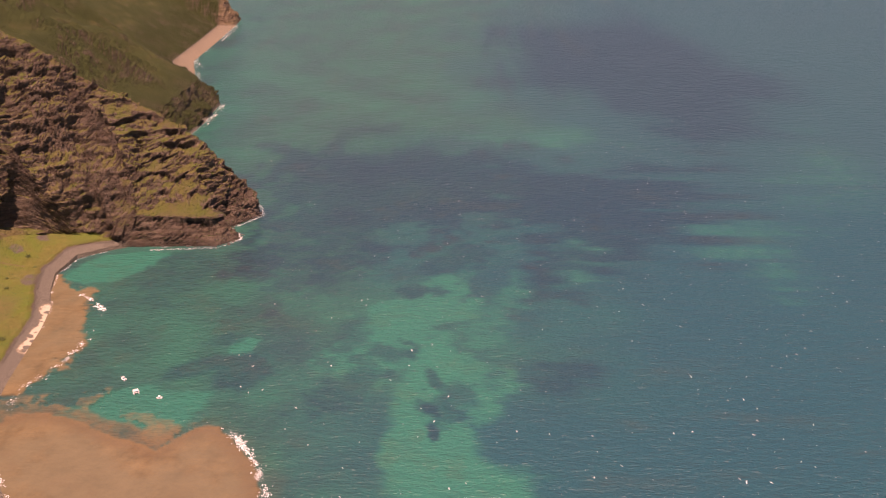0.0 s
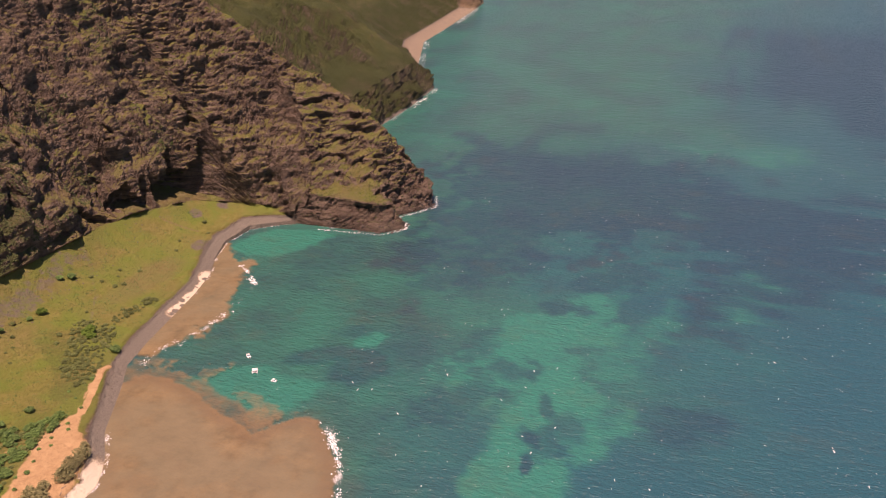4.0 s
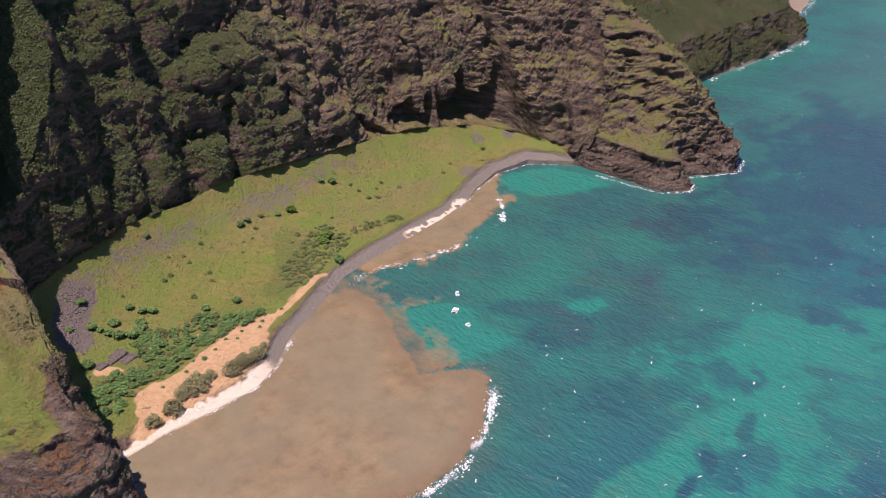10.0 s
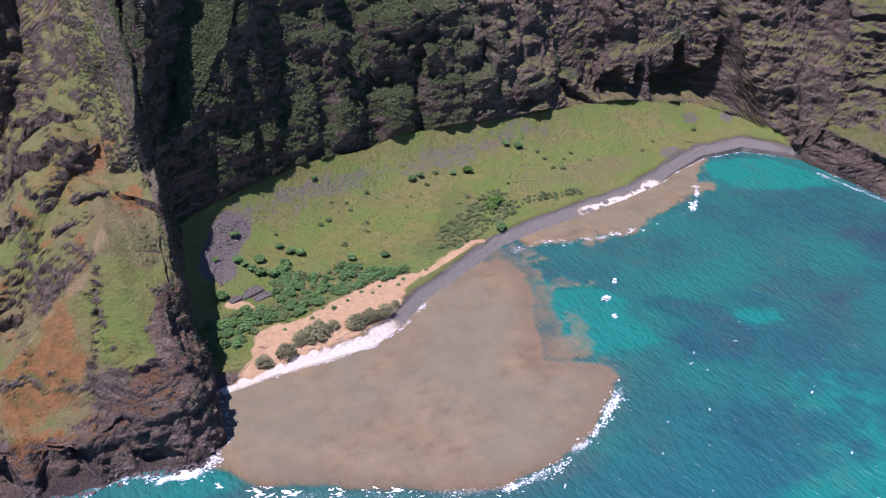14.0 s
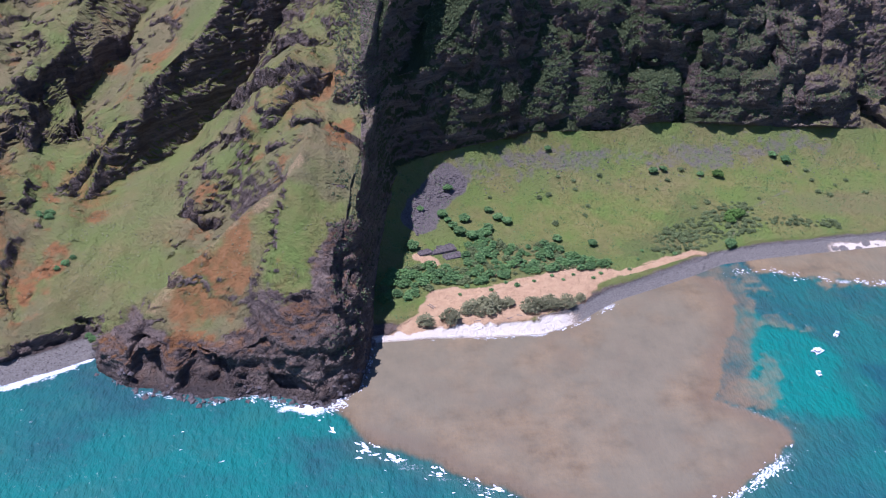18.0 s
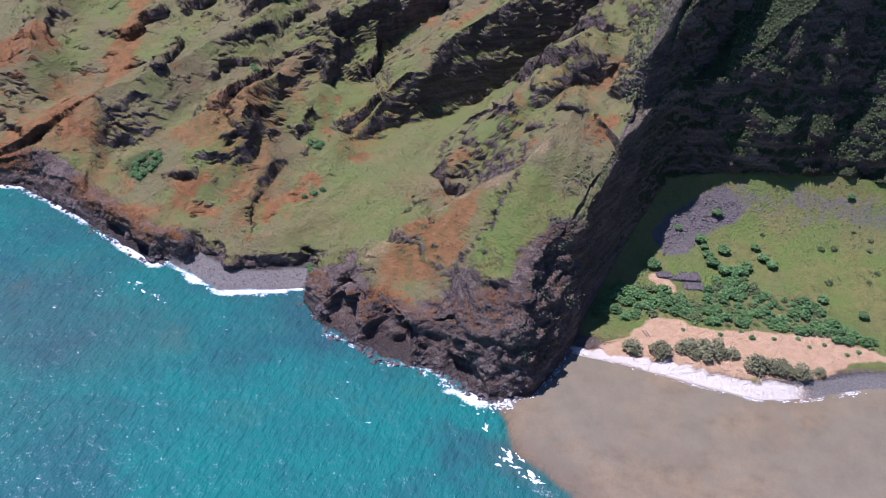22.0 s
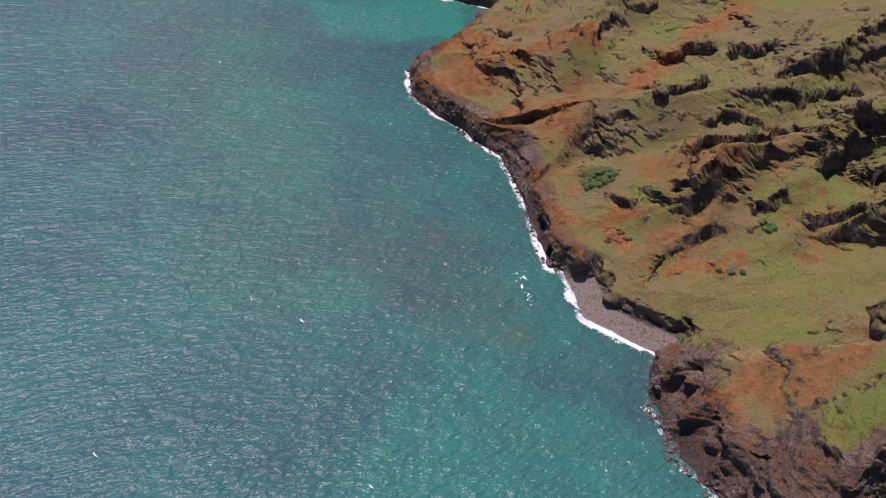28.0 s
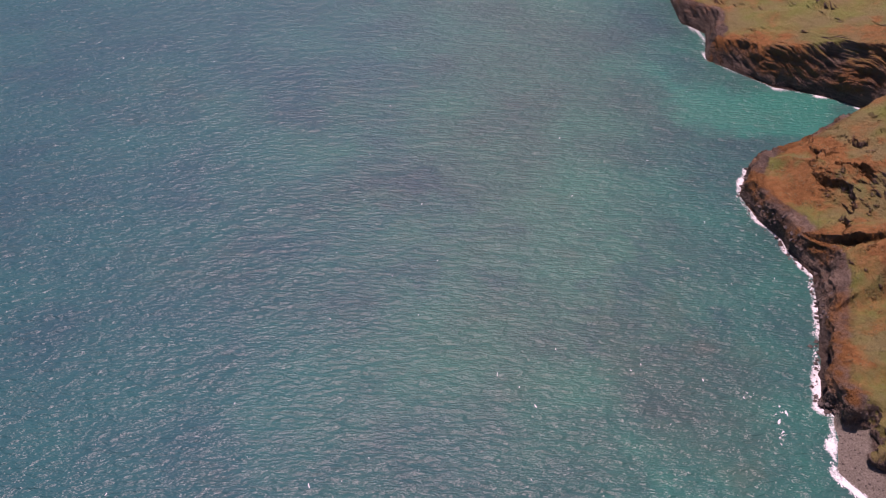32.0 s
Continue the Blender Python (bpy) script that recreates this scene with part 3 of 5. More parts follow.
SOIL = np.clip(SOIL + west * seaward * smooth(-0.25, 0.35, patch) * smooth(0.4, 0.7, up), 0, 1)
ORANGE_BANK = [(-150, -4), (-132, 18), (-92, 24), (-84, 4), (-74, -18), (-98, -26), (-140, -18)]
GREEN_BANK = [(-86, 22), (-60, 32), (-20, 30), (-18, -34), (-60, -44), (-76, -22)]


def field(pts, soft, rough):
    d, _, _ = near_line(LX, LY, pts + pts[:1])
    return smooth(-soft, soft, np.where(inside(LX, LY, pts), d, -d) + rough * (patch + 0.6 * speck)) * west


SOIL = np.maximum(SOIL, 0.72 * field(ORANGE_BANK, 9, 18))
green_bank = field(GREEN_BANK, 5, 12)
SOIL *= 1 - green_bank * smooth(0.35, 0.05, patch + 0.4 * speck)
smooth_gully, _, _ = near_line(LX, LY, [(-200, 0), (-190, 60), (-165, 140), (-140, 270)])
gully = smooth(40, 22, smooth_gully + 6 * patch) * west
for line in ([p[:2] for p in CRESTS[3][0]], [p[:2] for p in CRESTS[4][0]], [p[:2] for p in CRESTS[5][0]]):
    d, _, _ = near_line(LX, LY, line)
    SOIL = np.maximum(SOIL, 0.56 * west * smooth(36, 0, d + 34 * patch + 14 * speck) * smooth(230, 120, LY))
GRASS *= 1 - front_rock
SOIL = np.maximum(SOIL * (1 - 0.4 * front_rock * smooth(-0.1, 0.3, speck - 0.4 * patch)), 0.52 * front_rock * smooth(10, 26, LZ) * smooth(-0.3, 0.3, patch))
cliff_edge = smooth(60, 35, SHORE_D) * smooth(-200, -185, LX) * smooth(0, -10, LX)
SOIL *= smooth(0.5, 0.7, up + 0.1 * patch - 0.14 * cliff_edge)
GRASS *= 1 - (LX < 0) * cliff_edge * smooth(0.80, 0.66, up + 0.1 * patch)
CAPE_SOIL = [(-612, -8), (-562, 8), (-498, 56), (-500, 112), (-545, 132), (-584, 62)]
KNOLL_SOIL = [(-350, 40), (-300, 38), (-282, 92), (-312, 104), (-340, 84)]
LOW_SOIL = [(-470, 4), (-400, 8), (-350, -12), (-338, 10), (-390, 40), (-440, 52)]
SOIL = np.maximum(SOIL, np.maximum(0.8 * field(CAPE_SOIL, 14, 34), np.maximum(0.6 * field(KNOLL_SOIL, 10, 30), 0.55 * field(LOW_SOIL, 10, 30))))
rust, _, _ = near_line(LX, LY, [(-470, 14), (-432, 42), (-428, 80), (-456, 130), (-472, 185), (-500, 260)])
SOIL = np.maximum(SOIL, 0.75 * west * smooth(20, 5, rust + 14 * patch))
SOIL = np.maximum(SOIL, 0.56 * west * smooth(-285, -310, LX) * smooth(70, 50, SHORE_D) * smooth(5, 14, LZ + 6 * patch) * smooth(-0.5, 0.2, patch))
SOIL *= 1 - gully
GRASS = np.maximum(GRASS, gully * smooth(0.4, 0.6, up) * smooth(2, 8, LZ))
# the valley floor
SAND_FIELD = [(2, -13), (25, 10), (39, 40), (77, 43), (110, 57), (150, 76), (188, 70), (224, 87), (257, 101), (254, 90), (208, 76), (173, 54), (151, 26), (107, 7), (46, -3)]
sandy, _, _ = near_line(LX, LY, SAND_FIELD + SAND_FIELD[:1])
sandy = np.where(inside(LX, LY, SAND_FIELD), sandy, -sandy)
clearing = smooth(-2.5, 2.5, sandy + 5 * patch + 3 * speck) * in_valley
track, _, _ = near_line(LX, LY, [(190, 64), (225, 80), (255, 95), (262, 93)])
clearing = np.maximum(clearing, smooth(4, 2, track + 1.2 * speck) * in_valley)
for bx, by, r in ((40, 74, 7), (30, 78, 4), (106, 74, 5), (120, 84, 3), (88, 62, 4)):
    clearing = np.maximum(clearing, in_valley * smooth(r + 2, r - 2, np.hypot(LX - bx, LY - by) + 5 * speck))
white = smooth(-2, 1, SHORE_D) * smooth(2, -2, SHORE_D - np.interp(LX, [0, 40, 70, 120, 150], [5, 7, 12, 17, 8]) + 7 * patch + 5 * speck) * in_valley * smooth(158, 128, LX + 10 * patch)
white = np.maximum(white, in_valley * smooth(365, 380, LX) * smooth(492, 470, LX) * 0.95 * smooth(11, 4, SHORE_D + 9 * patch + 5 * speck) * smooth(-0.45, 0.0, speck + 0.5 * patch))
far_sand = smooth(1440, 1500, LX) * smooth(50, 40, SHORE_D)
pale_path, _, _ = near_line(LX, LY, [(-152, -10), (-136, 16), (-100, 27), (-66, 34), (-56, 52)])
SAND = np.clip(0.40 * west * smooth(9.0, 0.0, pale_path + 6 * speck + 5 * patch) + clearing + white + 0.36 * far_sand, 0, 1)
SHINGLE = in_valley * smooth(16 + 4 * smooth(150, 220, LX), 11, SHORE_D + 2 * patch) * smooth(110, 140, LX)
SHINGLE = np.maximum(SHINGLE, smooth(-300, -290, LX) * smooth(-186, -194, LX) * smooth(25, 20, SHORE_D) * (1 - in_valley))
SHINGLE *= np.where(in_valley, 1, smooth(5.5, 4.0, LZ))
SHINGLE = np.maximum(SHINGLE, smooth(900, 950, LX) * smooth(6, 2, LZ))
SCREE = in_valley * smooth(-0.1, 0.25, 0.6 * patch + 0.5 * speck + 0.35 * smooth(24, 4, np.abs(FOOT_D - 40 + 12 * patch))) * smooth(80, 50, FOOT_D) * smooth(6, 13, FOOT_D) * smooth(520, 420, LX) * 0.5
SCREE *= 0.4
band, _, _ = near_line(LX, LY, [(80, 182), (126, 199), (180, 213), (230, 225), (276, 227), (346, 232), (400, 240)])
SCREE = np.maximum(SCREE, in_valley * 0.52 * smooth(20, 2, band + 20 * patch + 12 * speck))
stream, _, _ = near_line(LX, LY, [(432, 258), (413, 231), (367, 188), (325, 163), (292, 118), (264, 88)])
SCREE = np.maximum(SCREE, in_valley * 0.4 * smooth(3.5, 1.0, stream + 3 * patch))
for bx, by, r in ((623, 195, 9), (584, 208, 8), (528, 166, 13), (538, 160, 11)):
    SCREE = np.maximum(SCREE, in_valley * 0.62 * smooth(r + 4, r - 5, np.hypot((LX - bx) * 0.8, LY - by) + 4 * patch))
heap, _, _ = near_line(LX, LY, [(34, 122), (45, 150), (62, 168)])
SCREE = np.maximum(SCREE, in_valley * smooth(17, 10, heap + 4 * patch))
thicket, _, _ = near_line(LX, LY, [(10, 30), (45, 70), (95, 78), (135, 92), (170, 95)])
brush, _, _ = near_line(LX, LY, [(215, 100), (250, 125), (275, 170)])
SCRUB_AND_DIM = in_valley * np.maximum(0.36 * smooth(24, 10, thicket + 12 * patch + 8 * speck), 0.42 * smooth(26, 10, brush + 12 * patch + 14 * speck))
SCRUB_AND_DIM = np.maximum(SCRUB_AND_DIM, in_valley * 0.55 * smooth(0.45, 0.7, speck + 0.4 * patch) * smooth(25, 40, SHORE_D))
SCRUB_AND_DIM = np.maximum(SCRUB_AND_DIM, (LX > 0) * (LX < 430) * (1 - in_valley) * smooth(0.08, 0.42, up + 0.3 * patch) * 0.9 * smooth(470, 250, LX))
for bx, by, r in ((-355, 24, 15), (-250, 98, 8), (-330, 142, 7)):
    SCRUB_AND_DIM = np.maximum(SCRUB_AND_DIM, 0.6 * smooth(r + 2, r - 6, np.hypot((LX - bx) * 0.9, LY - by) + 8 * patch + 6 * speck))
# far coast: scrub cover laid heavy, standing in for cloud shade and haze
SCRUB_AND_DIM = np.maximum(SCRUB_AND_DIM, (LX > 880) * np.clip(0.74 + 0.3 * patch, 0.4, 0.95) * np.maximum(smooth(0.42, 0.66, up + 0.1 * patch), 0.62))
SCRUB_AND_DIM *= 1 - SAND
BLEACHED = np.clip(white, 0, 1)
DAMP = smooth(3.2, 0.8, LZ + 0.8 * speck) * (1 - in_valley) * (1 - SHINGLE)
DULL = smooth(-0.45, 0.40, fbm(LX, LY, 0, 38, 5, 131, gain=0.6)) * np.where(in_valley, 0.35, 1.0) * (1 - 0.6 * gully)
DULL = np.where(in_valley, DULL, 0.3 + 0.7 * DULL)
path_up, _, _ = near_line(LX, LY, [(541, 227), (548, 205), (553, 187)])
flat_brown = np.hypot((LX - 425) / 75, (LY - 168) / 22)
DULL = np.maximum(DULL, in_valley * np.maximum(smooth(2.2, 1.0, path_up), 0.7 * smooth(1.2, 0.5, flat_brown + 0.4 * patch)))
DULL *= 1 - 0.85 * green_bank
DULL *= 1 - 0.9 * in_valley * smooth(1.2, 0.6, np.hypot((LX - 200) / 62, (LY - 148) / 38) + 0.3 * patch)


def slab(name, keep, label, category):
    """One piece of the land: the faces of the grid that keep marks."""
    ni, nj = LX.shape
    idx = np.arange(ni * nj).reshape(ni, nj)
    q = np.stack([idx[:-1, :-1], idx[1:, :-1], idx[1:, 1:], idx[:-1, 1:]], -1)[keep]
    used, flat_q = np.unique(q, return_inverse=True)
    flat_q = flat_q.reshape(-1)
    me = bpy.data.meshes.new(name)
    co = np.stack([LX.ravel()[used], LY.ravel()[used], LZ.ravel()[used]], -1)
    fill(me, co, flat_q, 4)
    for key, trio in (("cover", (GRASS, SOIL, SCRUB_AND_DIM)), ("loose", (SAND, SHINGLE, SCREE)), ("tone", (BLEACHED, DAMP, DULL))):
        colours(me, key, [a.ravel()[used] for a in trio])
    me.materials.append(LAND_M)
    me.normals_split_custom_set_from_vertices(N.reshape(-1, 3)[used])
    return tagged(new(name, me), label, category, kind="structure")


def fill(me, co, corners, sides, shade=True):
    n = len(corners) // sides
    me.vertices.add(len(co))
    me.vertices.foreach_set("co", np.asarray(co, np.float32).ravel())
    me.loops.add(len(corners))
    me.loops.foreach_set("vertex_index", np.asarray(corners, np.int32))
    me.polygons.add(n)
    me.polygons.foreach_set("loop_start", np.arange(n, dtype=np.int32) * sides)
    me.polygons.foreach_set("use_smooth", np.full(n, shade))
    me.update(calc_edges=True)
    me.validate()


def colours(me, key, trio):
    a = me.attributes.new(key, "FLOAT_COLOR", "POINT")
    rgba = np.ones((len(trio[0]), 4), np.float32)
    for k in range(3):
        rgba[:, k] = np.clip(trio[k], 0, 1)
    a.data.foreach_set("color", rgba.ravel())


mid_x = (LX[:-1, :-1] + LX[1:, 1:]) / 2
mid_z = np.max([LZ[:-1, :-1], LZ[1:, :-1], LZ[:-1, 1:], LZ[1:, 1:]], 0)
vf, sf = FOOT_D[:-1, :-1] > 0, SHORE_D[:-1, :-1]
dry = mid_z > -3
strip = vf & (sf < 17)
slab("beach", strip & dry, "curved beach of pale sand and grey shingle below the valley", "beach")
slab("ground", vf & ~strip & dry, "green grassy valley floor with scree and sandy clearing", "valley floor")
slab("headland_spur", ~vf & (mid_x < 0) & (mid_x >= -195) & dry, "steep grassy spur of brown lava rock falling to the sea", "headland")
slab("hillside", ~vf & (mid_x < -195) & (mid_x > -700) & dry, "grass and red-soil hillside with dark rock ledges above low sea cliffs", "hillside")
slab("far_headland_bay", (mid_x <= -700) & dry, "low grassy headland across a turquoise bay", "headland")
slab("cliff", ~vf & (mid_x >= 0) & (mid_x < 900) & dry, "tall dark bedded lava cliff with scattered green ledges", "cliff")
slab("far_coast", (mid_x >= 900) & dry, "distant green slopes above dark cliffs and a tan beach", "coast")

# ---- the sea ----
def graded(lo, hi, fine_step, far):
    mid = np.arange(lo, hi, fine_step)
    out, s = [], fine_step
    e = hi
    while e < far:
        s *= 1.22
        out.append(e)
        e += s
    left, s, e = [], fine_step, lo
    while e > -far:
        s *= 1.22
        e -= s
        left.append(e)
    return np.concatenate([left[::-1], mid, out])


REEF = [(-20, -60), (-33, -84), (-8, -120), (29, -138), (75, -165), (125, -187), (170, -184), (205, -166), (238, -140), (254, -124), (251, -108), (236, -95),
        (216, -84), (232, -60), (246, -30), (262, 5), (268, 40), (262, 66), (230, 75), (150, 30), (60, 10), (-10, 0)]
REEF_SIDE = [(285, 95), (300, 68), (340, 58), (400, 58), (455, 66), (500, 82), (530, 108), (548, 140), (560, 165), (480, 140), (380, 115)]
BRIGHT = [(545, 140), (535, 110), (550, 80), (590, 50), (625, 30), (640, 60), (620, 115), (585, 140)]
sx, sy = graded(-720, 900, 3.2, 9000), graded(-330, 190, 3.2, 9000)
SX, SY = np.meshgrid(sx, sy, indexing="ij")
wob = fbm(SX, SY, 0, 40, 5, 201, gain=0.62)
wob2 = fbm(SX, SY, 0, 120, 4, 211)


def within(pts, soft, warp):
    d, _, _ = near_line(SX, SY, pts + pts[:1])
    d = np.where(inside(SX, SY, pts), d, -d) + warp * wob
    return smooth(-soft, soft, d)


flat_reef = np.maximum(within(REEF, 5, 8), 0.85 * within(REEF_SIDE, 6, 24))
flat_reef = np.maximum(flat_reef, 0.62 * within([(240, -50), (268, -68), (258, -98), (216, -86)], 6, 26))
outer, _, _ = near_line(SX, SY, REEF[12:18])
flat_reef = np.maximum(flat_reef, 0.5 * smooth(20, 6, outer + 16 * wob))
broken, _, _ = near_line(SX, SY, [(276, 66), (286, 30), (292, -5), (280, -40), (250, -72)])
flat_reef = np.maximum(flat_reef, 0.48 * smooth(34, 12, broken) * smooth(0.02, 0.25, fbm(SX, SY, 0, 24, 4, 227, gain=0.6)))
sd, _, _ = near_line(SX, SY, SHORE)
bright = within(BRIGHT, 10, 16)


ragged_bed = fbm(SX, SY, 0, 22, 4, 221, gain=0.65)


def spots_of(rows, rough):
    out = np.zeros(SX.shape)
    for cx, cy, rx, ry, turn, a in rows:
        c, s = math.cos(turn), math.sin(turn)
        u, v = (SX - cx) * c + (SY - cy) * s, (SY - cy) * c - (SX - cx) * s
        out = np.maximum(out, a * smooth(1.35, 0.6, np.hypot(u / rx, v / ry) + rough * wob + 0.45 * rough * ragged_bed))
    return out


CHANNEL = [(420, -262), (434, -306), (375, -326), (313, -322), (228, -350), (196, -392), (150, -390), (120, -300), (224, -270), (312, -274)]
POCKET = [(273, 4), (311, -6), (330, -40), (310, -65), (312, -107), (250, -100), (238, -70), (256, -20)]
LOW_SAND = [(366, -186), (507, -228), (600, -330), (520, -350), (430, -300), (368, -334), (310, -390), (262, -338), (338, -312), (350, -250)]
STRIP = [(1184, -160), (1134, -306), (1169, -487), (1072, -540), (1050, -357)]
FAR_SAND = [(1491, -510), (1697, -649), (1489, -790), (1270, -605)]
GREEN_BAND = [(-733, -175), (-533, -249), (-397, -240), (-251, -205), (-140, -150), (-190, -128), (-300, -165), (-380, -180), (-516, -130)]
BAY_SAND = [(-867, -60), (-807, -30), (-799, 118), (-745, 140), (-690, 90), (-687, -9), (-730, -60)]
SPUR_SEA = [(-270, -120), (-120, -84), (-30, -88), (10, -150), (60, -200), (-40, -290), (-220, -250)]
for pts, soft, warp, a in ((SPUR_SEA, 40, 60, 0.46), (CHANNEL, 13, 24, 0.8), (POCKET, 9, 14, 0.7), (LOW_SAND, 20, 60, 0.72), (STRIP, 25, 60, 0.55), (FAR_SAND, 40, 90, 0.5), (GREEN_BAND, 30, 50, 0.42), (BAY_SAND, 30, 40, 0.8)):
    bright = np.maximum(bright, a * within(pts, soft, warp))
bright = np.maximum(bright, spots_of(((388, -108, 22, 14, 0, 0.75), (272, -8, 16, 42, 0, 0.6), (-36, -100, 30, 12, 0, 0.5), (-140, -92, 45, 10, 0, 0.35), (-115, -135, 50, 22, 0.3, 0.45), (-205, -160, 30, 12, 0.2, 0.42),
                                      (470, -355, 90, 26, -0.4, 0.5), (600, -420, 90, 40, -0.3, 0.55), (700, -640, 160, 60, 0.2, 0.45), (950, -800, 200, 60, -0.2, 0.4)), 0.9))
DARK_BIG = [(1060, 10), (1069, -177), (1040, -340), (957, -442), (960, -646), (658, -584), (529, -470), (556, -400), (654, -420), (766, -330), (666, -230), (548, -150), (640, -60), (800, -20)]
DARK_FAR = [(2035, -273), (2357, -648), (1488, -873), (1170, -800), (1073, -622), (1357, -508), (1492, -351)]
CORAL_A = [(322, -40), (352, -50), (376, -88), (352, -102), (334, -84)]
CORAL_B = [(325, -92), (372, -96), (388, -126), (345, -150), (306, -128)]
STONY = [(-410, -205), (-411, -145), (-352, -62), (-270, -74), (-215, -118), (-262, -180), (-330, -190)]
coral = np.zeros(SX.shape)
for pts, soft, warp, a in ((DARK_BIG, 45, 150, 0.82), (DARK_FAR, 60, 160, 0.8), (CORAL_A, 12, 18, 0.66), (CORAL_B, 14, 20, 0.62)):
    coral = np.maximum(coral, a * within(pts, soft, warp))
coral = np.maximum(coral, spots_of(((410, -85, 30, 12, -0.2, 0.45), (292, -298, 16, 7, 0.5, 0.85), (255, -306, 14, 6, 0.2, 0.8), (345, -300, 18, 6, 0.3, 0.6), (292, -300, 30, 18, 0.7, 0.5), (560, 10, 60, 36, 0, 0.35),
                  (360, -420, 40, 26, -0.3, 0.6), (330, -225, 60, 26, -0.4, 0.5), (620, -130, 90, 50, 0.3, 0.5), (620, -300, 70, 30, -0.5, 0.6), (1000, -150, 200, 60, 0, 0.4), (430, -215, 60, 18, -0.3, 0.4),
                  (-420, -150, 60, 40, 0, 0.35), (-560, -330, 120, 50, 0.5, 0.35)), 1.5))
stony = 0.4 * within(STONY, 22, 40)
bright *= 1 - 0.8 * coral
off = np.where(SX < 0, -SY - 60, -SY)
deep = smooth(60, 560, off + 160 * wob2) * (0.55 + 0.4 * smooth(-100, 250, SX))
# west: greyer water; far east: haze and reflection put into the colour
grey = np.clip(0.42 * smooth(-120, -420, SX) * smooth(-420, -200, SY) + 0.15 * smooth(650, 1100, SX), 0, 1) * smooth(20, 160, sd)
rim, _, _ = near_line(SX, SY, REEF[2:18])
rusty = stony + 0.6 * smooth(24, 4, rim + 12 * wob) + 0.35 * smooth(0.1, 0.5, wob)
EDGE = [(-37, -90), (-12, -124), (26, -143), (75, -168), (125, -190), (168, -187), (205, -169), (240, -144), (254, -126)]
COVE_EDGE = [(-297, -40), (-284, -46), (-267, -52), (-243, -58), (-216, -45), (-192, -29)]
swash = np.zeros(SX.shape)
for line, reach, a in ((EDGE, 8, 0.34), (EDGE[4:8], 5.5, 0.50), (COVE_EDGE, 6.0, 0.68), (SPUR_SHORE, 5, 0.42), (SLOPE_SHORE, 8, 0.58), (BAY[2:], 8, 0.56), (POINT[:9], 4.5, 0.55), (FAR[:7], 8, 0.42), (BEACH[:5], 2.5, 0.42), (BEACH[10:], 2.5, 0.42),
                       ([(508, 102), (500, 92), (492, 83)], 5, 0.6), ([(470, 60), (404, 54), (358, 57)], 4, 0.42), ([(-60, -84), (-40, -88)], 8, 0.6)):
    d, _, _ = near_line(SX, SY, line)
    swash = np.maximum(swash, a * smooth(reach, 0.2 * reach, d + 4.5 * fbm(SX, SY, 0, 14, 3, 231)) * (0.55 + 0.6 * smooth(-0.5, 0.3, wob)))
me = bpy.data.meshes.new("water")
ni, nj = SX.shape
idx = np.arange(ni * nj).reshape(ni, nj)
q = np.stack([idx[:-1, :-1], idx[1:, :-1], idx[1:, 1:], idx[:-1, 1:]], -1).reshape(-1)
fill(me, np.stack([SX.ravel(), SY.ravel(), 0 * SX.ravel()], -1), q, 4)
colours(me, "bed", [flat_reef.ravel(), bright.ravel(), coral.ravel()])
colours(me, "depth", [deep.ravel(), rusty.ravel(), grey.ravel()])
colours(me, "swash", [swash.ravel(), swash.ravel(), swash.ravel()])
me.materials.append(SEA_M)
tagged(new("water", me), "turquoise sea with brown reef flat and wind ripples", "sea", kind="structure")

# ---- helpers for things ----
rng = np.random.default_rng(7)


def ground_z(x, y):
    """Height of the built land under a place."""
    i = int(np.clip(np.searchsorted(XS, x), 3, len(XS) - 4))
    bx, by, bz = LX[i - 3:i + 4].ravel(), LY[i - 3:i + 4].ravel(), LZ[i - 3:i + 4].ravel()
    d = (bx - x) ** 2 + (by - y) ** 2
    k = np.argsort(d)[:4]
    w = 1 / (d[k] + 0.05)
    return float((bz[k] * w).sum() / w.sum())


def part(name, bm, material, parent=None, label=""):
    me = bpy.data.meshes.new(name)
    if isinstance(bm, tuple):
        fill(me, bm[0], bm[1], bm[2], False)
    else:
        bm.to_mesh(me)
        bm.free()
    me.materials.append(material)
    ob = new(name, me)
    ob.parent = parent
    if label:
        tagged(ob, label)
    return ob


def thing(name, label, category, group="", kind=""):
    return tagged(new(name), label, category, group, kind)


OCT_V = np.array([(1, 0, 0), (0, 1, 0), (-1, 0, 0), (0, -1, 0), (0, 0, 1), (0, 0, -1)], float)
OCT_F = np.array([(0, 1, 4), (1, 2, 4), (2, 3, 4), (3, 0, 4), (1, 0, 5), (2, 1, 5), (3, 2, 5), (0, 3, 5)])


def clumps(centres, sizes, r, squash=0.75):
    """Many small irregular clumps as one piece: points and triangles."""
    n = len(centres)
    v = OCT_V[None] * (0.6 + 0.8 * r.random((n, 6, 1))) * np.asarray(sizes).reshape(n, 1, 1)
    a, b = r.random(n) * 6.283, (r.random(n) - 0.5) * 1.6
    ca, sa, cb, sb = np.cos(a)[:, None], np.sin(a)[:, None], np.cos(b)[:, None], np.sin(b)[:, None]
    x, y, z = v[..., 0], v[..., 1], v[..., 2]
    y, z = y * cb - z * sb, y * sb + z * cb
    x, y = x * ca - y * sa, x * sa + y * ca
    v = np.stack([x, y, z * squash], -1) + np.asarray(centres)[:, None, :]
    f = OCT_F[None] + 6 * np.arange(n)[:, None, None]
    return v.reshape(-1, 3), f.reshape(-1), 3


